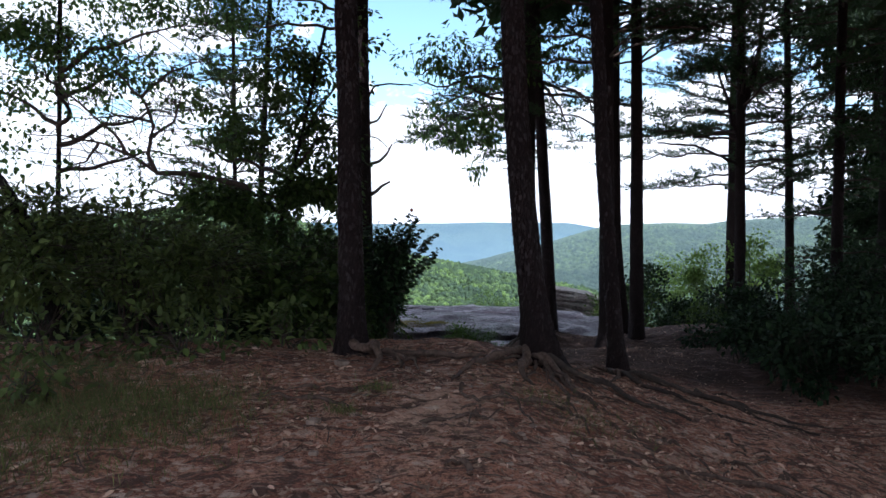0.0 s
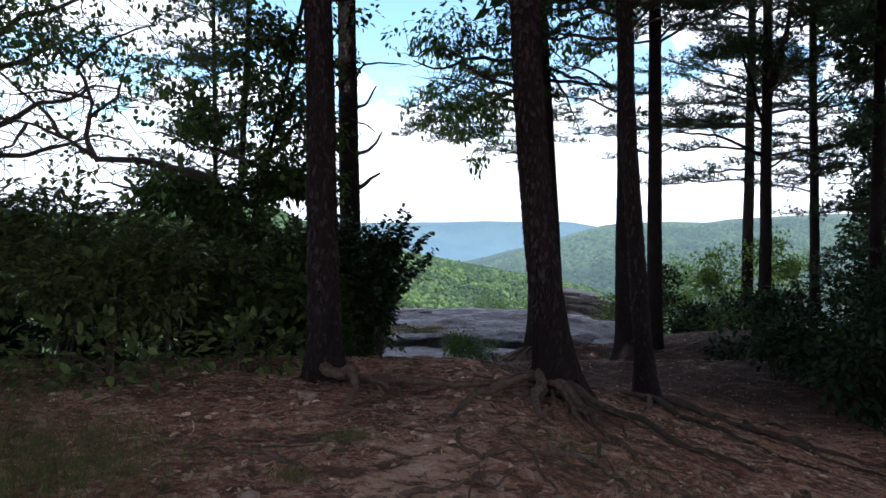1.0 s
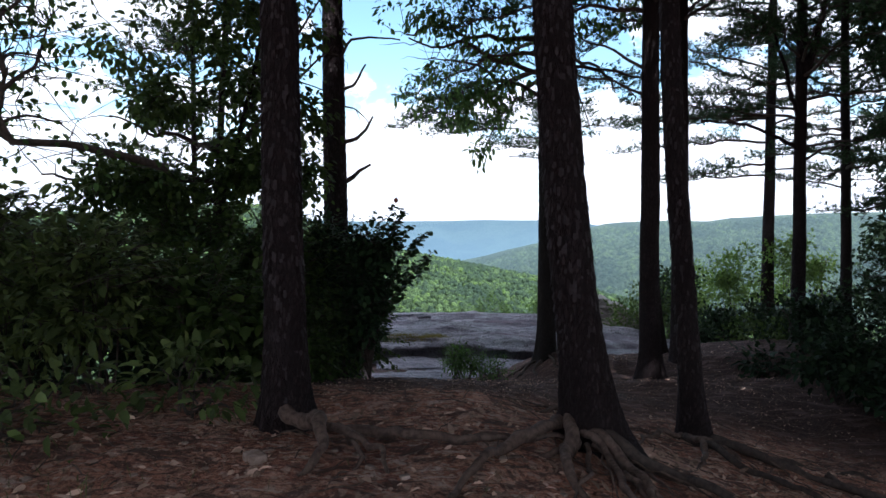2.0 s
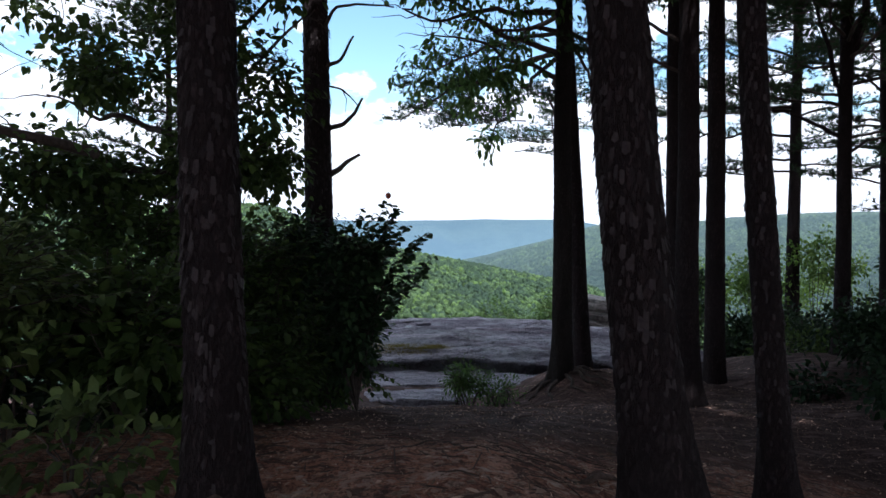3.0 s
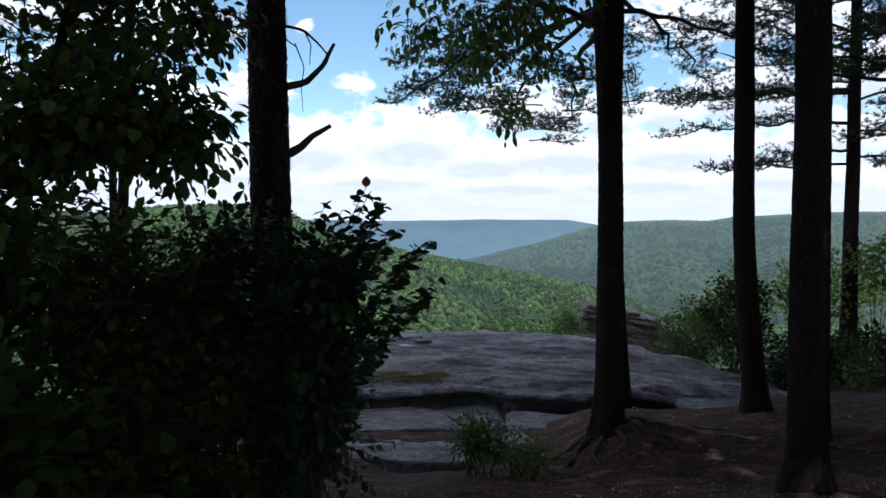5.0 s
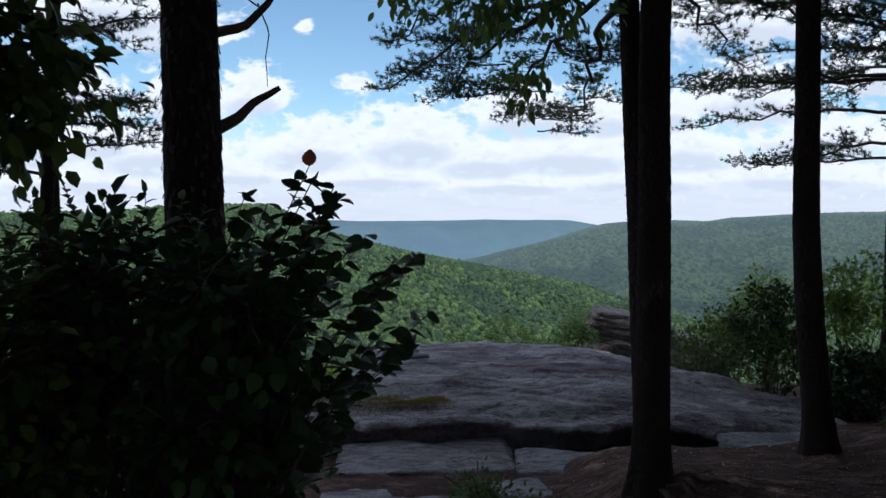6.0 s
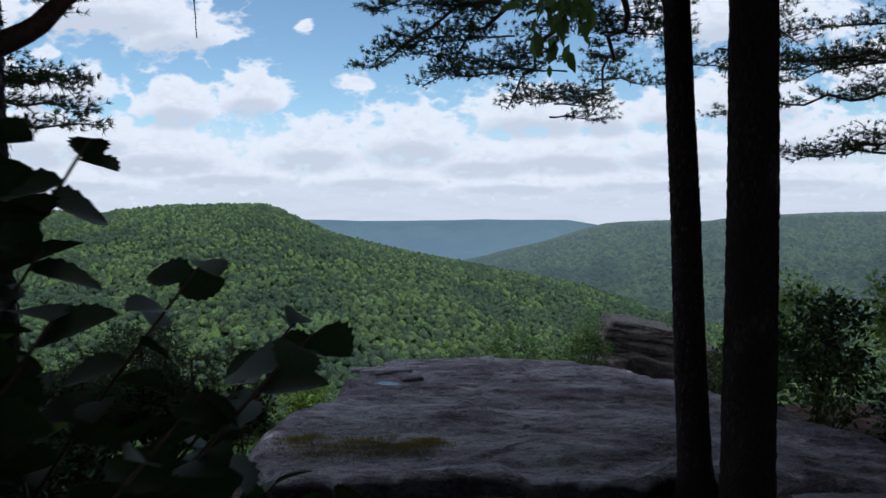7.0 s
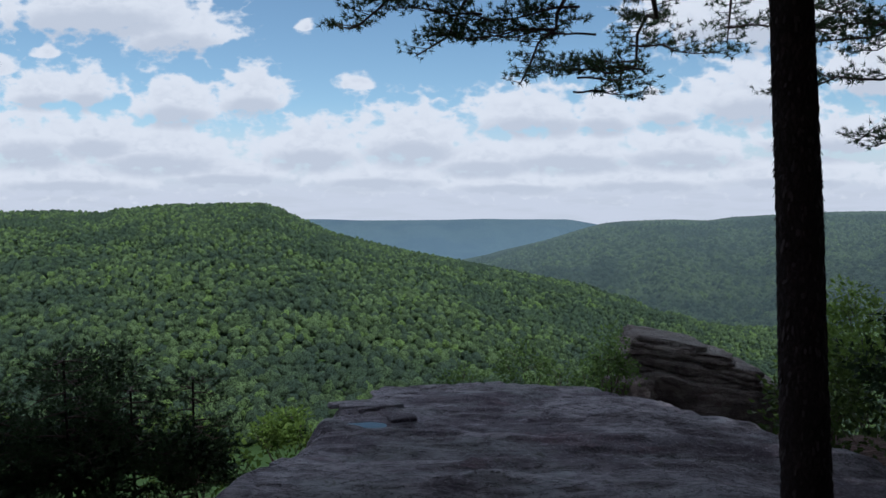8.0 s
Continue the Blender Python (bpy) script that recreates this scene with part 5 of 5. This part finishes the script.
def build_near_bush():
    """The bush that the path brushes past: every leaf on its own."""
    base = (-.85, 11.0, ground_height(-.85, 11.0))
    b = root_of("bush", base, "dark bush with round leaves and one red leaf on top", "bush", "bushes on the overlook")
    sheet = Shape()
    blade = []
    for i in range(13):
        s = i / 12
        half = 0.41 * math.sin(math.pi * s ** 0.8) ** 0.75 * (1.08 if i % 2 else 0.90) + 0.008 if 0 < i < 12 else 0.008
        drop = -0.10 * s * s
        blade += [(half, s, drop + half * 0.28), (0, s, drop), (-half, s, drop + half * 0.28)]
    sheet.add(blade, [(3 * i + j, 3 * i + j + 1, 3 * i + j + 4, 3 * i + j + 3) for i in range(12) for j in range(2)])
    pattern = sheet.object("leaf", SHADED_ROUND_LEAF)
    mesh = pattern.data
    bpy.data.objects.remove(pattern)
    red = mesh.copy()
    red.materials[0] = RED_LEAF
    tips = [(-.52, 11.0, 1.40), (-.66, 10.9, 1.25), (-.5, 11.1, 1.2), (-.8, 11.1, 1.3), (-.42, 10.95, 1.0), (-.95, 11.0, 1.2), (-.22, 11.6, 1.0), (-.20, 11.9, .5),
            (-.5, 10.9, .4), (-.8, 10.8, .5), (-1.1, 10.9, .9), (-.45, 11.5, .2), (-.62, 11.4, .95), (-.34, 11.4, 1.12), (-.30, 11.7, .62), (-.12, 11.2, 1.03), (-.42, 11.2, 1.30), (-.46, 11.15, 1.15), (-.25, 11.5, .6), (-.28, 11.4, .45), (-.4, 11.3, .55), (-.7, 11.0, 1.1),
            (-.50, 11.0, 1.36), (-.46, 11.0, 1.24), (-.43, 11.02, 1.31), (-.10, 11.02, 1.05), (-.20, 11.0, 1.0), (-.06, 11.05, .80), (-.12, 11.05, .68), (-.36, 11.0, 1.08), (-.50, 11.0, 1.02)]
    for k, tip in enumerate(tips):
        t = np.linspace(0, 1, 12)
        p = np.array(base)[None] * (1 - t)[:, None] + np.array(tip)[None] * t[:, None]
        p[:, 0] -= 0.18 * np.sin(t * math.pi)
        p[:, 2] += 0.12 * np.sin(t * math.pi)
        stem = Shape()
        stem.tube(p, 0.009 * (1 - 0.75 * t), 5)
        stalk = stem.object("stem", TWIG_BARK, b)
        for j in range(24):
            f = 0.45 + 0.55 * (j / 23) ** 0.7
            o = np.array([np.interp(f, t, p[:, q]) for q in range(3)])
            a = j * 2.4 + k
            way = Vector((math.cos(a), math.sin(a), rng.uniform(-.5, .6))).normalized()
            le = rng.uniform(0.07, 0.115) * (1.1 - 0.25 * j / 23)
            top = k == 0 and j == 23
            leaf = new("leaf", red if top else mesh)
            q = way.to_track_quat("Y", "Z") @ Euler((0, rng.uniform(-.9, .9), 0)).to_quaternion()
            if top:
                q, le = Matrix(((1, 0, 0), (0, .15, -.99), (0, .99, .15))).to_quaternion(), 0.070
            leaf.matrix_basis = Matrix.LocRotScale(Vector(o) - Vector(base), q, (le, le, le))
            leaf.parent = stalk
    leaves, twigs = Shape(), Shape()
    for z, wide_x in ((-.25, .44), (.1, .24), (.45, .38), (.82, .34)):
        foliage(leaves, twigs, (-.90, 11.1, z), (wide_x, .42, .30), 900, 0.085, wide=1.35)
    tagged(leaves.object("leaves", SHADED_ROUND_LEAF, b), kind="stuff")
    tagged(twigs.object("twig_spray", TWIG_BARK, b), kind="stuff")


build_near_bush()


# ---- roots, stones, litter and grass ----
rng = np.random.default_rng(23)


def root(parent, points, thick, bury=0.55, mat=None):
    s = Shape()
    p = np.array(points, dtype=float)
    t = np.linspace(0, 1, 26)
    q = np.stack([np.interp(t, np.linspace(0, 1, len(p)), p[:, k]) for k in range(p.shape[1])], -1)
    q[:, :2] += np.array([noise.noise_vector((w[0] * 3, w[1] * 3, 4))[:2] for w in q]) * 0.09 + np.array([noise.noise_vector((w[0] * 11, w[1] * 11, 7))[:2] for w in q]) * 0.025
    r = thick * (1 - 0.75 * t) * (1 + 0.3 * np.array([noise.noise((w[0] * 9, w[1] * 9, 2)) for w in q]))
    z = np.array([ground_height(w[0], w[1]) for w in q]) + r * (1 - bury) + (q[:, 2] if q.shape[1] > 2 else 0)
    z += 0.018 * np.sin(t * 17 + p[0, 0] * 5)
    s.tube(np.stack((q[:, 0], q[:, 1], z), -1), r, 8)
    return s.object("root", mat or ROOT_BARK, parent)


root(tree_a, ((-.97, 7.15, .05), (-.72, 6.75, .10), (-.62, 6.5, .04), (-.72, 6.2, -.03)), .060, 0.1)
root(tree_a, ((-.95, 7.15, .05), (-.45, 6.7, .07), (-.30, 6.5, .06), (-.22, 6.2, -.02)), .035, 0.1)
root(tree_a, ((-.45, 6.75, .05), (-.42, 6.45, .03), (-.50, 6.2, -.02)), .022, 0.1)
root(tree_a, ((-.6, 6.95, .03), (-.1, 6.75, .03), (.35, 6.7, .03), (.65, 6.85, .02)), .040, .1)
root(tree_b, ((.88, 7.12, .10), (.45, 6.6, .03), (.22, 6.3, .02), (.05, 5.9, 0)), .046, .2)
root(tree_b, ((.90, 7.12, .14), (.82, 6.75, .04), (.76, 6.4, .01), (.84, 6.1, -.02)), .055, .2)
root(tree_b, ((.92, 7.12, .12), (1.15, 6.6, .03), (1.22, 6.2, .02), (1.33, 5.75, -.03)), .045, 0.1)
root(tree_b, ((.92, 7.12, .12), (1.35, 6.75, .04), (1.75, 6.4, .03), (2.3, 6.1, 0)), .05, .2, TWIG_BARK)
root(tree_b, ((.92, 7.12, .12), (1.05, 6.5, .03), (1.1, 5.9, .02), (1.05, 5.3, 0)), .030, .2)
root(tree_b, ((1.05, 6.6), (1.3, 6.0), (1.55, 5.5)), .02, 0.1)
root(tree_g, ((2.1, 8.3, .03), (2.6, 7.75, .02), (3.2, 7.3, .02), (3.9, 6.9, 0)), .046, .75, TWIG_BARK)
root(tree_g, ((2.2, 8.4, .03), (2.9, 8.3, .02), (3.6, 8.1, 0)), .040, .7, TWIG_BARK)
root(tree_g, ((2.05, 8.2, .03), (2.2, 7.6, .03), (2.6, 7.1, .02), (3.1, 6.6, 0)), .036, .7, TWIG_BARK)
root(tree_g, ((2.9, 7.6, .02), (3.5, 7.3, .03), (4.3, 7.1, 0)), .03, .3, TWIG_BARK)
g = np.random.default_rng(12)
for k in range(9):
    a, le = radians(-95 + 75 * g.uniform()), g.uniform(.5, 1.25)
    x0, y0 = 1.0 + .14 * math.cos(a), 7.05 + .14 * math.sin(a)
    root(tree_b, ((x0, y0, .10), (x0 + .35 * le * math.cos(a), y0 + .35 * le * math.sin(a), .03), (x0 + le * math.cos(a + g.uniform(-.3, .3)), y0 + le * math.sin(a), .0)), g.uniform(.006, .011), 0.4)
for k in range(7):
    root(tree_b, ((.1 + .4 * k, 5.6 - .1 * k), (.25 + .4 * k, 5.2), (.2 + .45 * k, 4.6)), .018, 0.3)
for tree, x0, y0 in ((tree_b, .98, 7.0), (tree_g, 2.1, 8.3)):
    g = np.random.default_rng(int(x0 * 10) + 30)
    for k in range(6):
        a = radians(190 + 160 * (k + g.uniform(0, .9)) / 6)
        le = g.uniform(.6, 1.7)
        b = a + g.uniform(-.5, .5)
        root(tree, ((x0 + .1 * math.cos(a), y0 + .1 * math.sin(a), .05), (x0 + .45 * le * math.cos(a), y0 + .45 * le * math.sin(a), .02), (x0 + le * math.cos(b), y0 + le * math.sin(b), -.015)), g.uniform(.014, .036), g.uniform(.6, 1.2))
g = np.random.default_rng(77)
for k in range(20):
    x0, y0, a, le = g.uniform(-1.4, 3.6), g.uniform(3.2, 8.2), g.normal() * .55 + (0 if k % 2 else math.pi), g.uniform(.35, 1.1)
    if x0 < .6 and y0 > 7:
        continue
    owner = tree_g if x0 > 1.7 else tree_b if x0 > 0 else tree_a
    ends = [(x0 + f * le * math.cos(a + .5 * f), y0 + f * le * math.sin(a + .5 * f) * .8, .012 * math.sin(f * 3.1)) for f in (0, .35, .7, 1)]
    root(owner, ends, g.uniform(.010, .026), g.uniform(.5, 1.1))
oak_c = [o for o in bpy.data.objects if o.parent is None and o.name.startswith("oak_tree")][0]
for k in range(7):
    a = radians(190 + 28 * k + 9 * math.sin(k * 5))
    root(oak_c, ((1.81 + .12 * math.cos(a), 14.05 + .12 * math.sin(a), .04), (1.81 + .5 * math.cos(a), 14.05 + .5 * math.sin(a), .02), (1.81 + .95 * math.cos(a + .2), 14.05 + .95 * math.sin(a + .2), -.02)), .034, 1.15, TWIG_BARK)


def small_stone(x, y, size, seed, label="small pale stone lying on the earth"):
    return build_slab((x, y, ground_height(x, y) + size * 0.15), (size, size * 0.75, size * 0.4), seed * 50, "stone", label, seed, STONE, "stone", cuts=5)


small_stone(-.90, 4.62, .05, 1.3)
small_stone(-.98, 6.42, .065, 2.6, "pale flat stone at the foot of a pine")
g = np.random.default_rng(4)
for k in range(110):
    small_stone(g.uniform(-2.8, 3.6), 2.2 + 4.6 * g.uniform() ** 1.4, g.uniform(.009, .030), 3.1 + k)


def lie(points):
    return np.array([ground_height(x, y) for x, y in points])


def build_litter():
    p = np.stack((rng.uniform(-4.5, 6.0, 25000), 1.9 + 10.6 * rng.uniform(0, 1, 25000) ** 2.0), -1)
    keep = np.array([fbm(x * 0.9, y * 0.9, 7, 3) > -0.25 for x, y in p])
    p = np.concatenate((p[keep], np.stack((rng.uniform(.3, 5.5, 2600), rng.uniform(12.0, 16.6, 2600)), -1), np.stack((rng.uniform(-1.2, 4.6, 4500), rng.uniform(7.2, 12.5, 4500)), -1)))
    at = np.stack((p[:, 0], p[:, 1], lie(p) + 0.008), -1)
    along = rng.normal(size=at.shape) * np.array((1, 1, 0.15))
    le = (0.022 + 0.055 * rng.uniform(0, 1, len(p)) ** 1.7) * np.where(p[:, 1] > 7.5, 0.55, 1.2)
    s = Shape()
    broad(s, at, along, unit(np.array((0, 0, 1.0)) + rng.normal(size=at.shape) * 0.9), le, le * rng.uniform(.18, .55, len(p)), 0.35, True)
    tagged(s.object("leaf_litter", DEAD_LEAF), "scattered dry brown leaves on the ground", "leaf litter", kind="stuff")
    t = Shape()
    for k in range(1500):
        x, y, a = rng.uniform(-4, 5), 2 + 8 * rng.uniform() ** 1.3, rng.uniform(0, 6.3)
        le = rng.uniform(0.05, 0.26)
        if 1000 < k <= 1250:
            x, y, le = rng.uniform(-.8, 4.4), rng.uniform(7.5, 12.5), rng.uniform(0.1, 0.5)
        if k > 1250:
            x, y, le = rng.uniform(.9, 4.6), rng.uniform(12.6, 15.6), rng.uniform(0.12, 0.42)
        q = np.array([(x + math.cos(a) * le * f, y + math.sin(a) * le * f + 0.03 * f * f) for f in np.linspace(-.5, .5, 5)])
        t.tube(np.concatenate((q, (lie(q) + 0.008)[:, None]), 1), np.array((.003, .0045, .005, .004, .002)), 4)
    tagged(t.object("fallen_twigs", ROOT_BARK), "thin dead twigs scattered on the earth", "twigs", kind="stuff")


def build_blades(name, label, spots, count, tall, mat, height=lie):
    at = []
    for x, y, rx, ry in spots:
        at.append(np.stack((x + rng.normal(size=count) * rx, y + rng.normal(size=count) * ry), -1))
    p = np.concatenate(at)
    at = np.stack((p[:, 0], p[:, 1], height(p)), -1)
    way = rng.normal(size=at.shape) * np.array((.45, .45, .1)) + np.array((0, 0, 1.0))
    s = Shape()
    kites(s, at, way, rng.uniform(.4, 1.2, len(p)) * tall, rng.uniform(.004, .008, len(p)), 0.1)
    tagged(s.object(name, mat, smooth=False), label, "grass", kind="stuff")


build_litter()
build_blades("grass", "thin green grass on trodden earth", [(-2.6, 4.7, .5, .4), (-3.3, 5.6, .6, .4), (-2.2, 5.3, .45, .35), (-3.2, 4.9, .5, .4), (-2.9, 5.2, .5, .4), (-1.9, 4.7, .35, .3), (-2.3, 4.4, .4, .25), (-3.6, 6.2, .5, .3), (-2.7, 3.9, .5, .3)], 800, .13, GRASS)
build_blades("grass", "small tufts of green grass among dead leaves", [(-.75, 4.9, .07, .05), (-.55, 5.4, .08, .05), (.8, 5.7, .25, .2), (1.2, 5.4, .3, .25), (1.0, 5.0, .3, .2)], 110, .11, GRASS)
build_blades("dry_grass", "yellowish dry grass and moss on the ledge", [(-1.4, 18.1, .3, .16), (-.85, 18.2, .25, .12), (-.35, 18.15, .22, .08), (-.1, 18.35, .12, .05), (-1.7, 18.5, .15, .12)], 900, .085, MOSS, lambda p: np.array([ledge_height(x, y, 1.0) for x, y in p]))


def build_puddle():
    m, n, b, p = material("puddle_water", 0.03, 0.5)
    b.inputs["Base Color"].default_value = (.02, .025, .03, 1)
    relief(n, b, n.noise(p, 9.0, 2.0), 0.0015)
    t = np.arange(28) * 2 * math.pi / 28
    r = np.array([1 + 0.25 * noise.noise((math.cos(q) * 1.4, math.sin(q) * 1.4, 3)) for q in t])
    s = Shape()
    top = ledge_height(-.98, 21.75, 1.0) + 0.11
    ring = np.stack((-.98 + .30 * r * np.cos(t), 21.75 + .20 * r * np.sin(t), np.full(28, top)), -1)
    s.add(np.concatenate((ring, ring - np.array((0, 0, .08)), ((-.98, 21.75, top),))), np.array([(i, (i + 1) % 28, 56) for i in range(28)]))
    tagged(s.object("puddle", m), "small rain puddle in a hollow of the rock", "puddle")


build_puddle()
build_slab((-.50, 21.85, -1.61), (.20, .10, .035), 24, "stone", "dark loose stone flake beside a puddle", 3.3)
ledge = [o for o in bpy.data.objects if o.name == "rock_ledge"][0]
g = np.random.default_rng(61)
for k in range(16):
    y = g.uniform(19.6, 24.4)
    x = float(np.interp(y, LEDGE_Y, LEDGE_LEFT)) + g.uniform(.15, .75)
    if math.hypot(x + .98, y - 21.75) > .80:
        build_slab((x, y, ledge_height(x, y, 1.0) - .012), (g.uniform(.14, .40), g.uniform(.09, .22), .034), g.uniform(-25, 40), "rock_flake", "", 3.7 * k, parent=ledge, cuts=8)
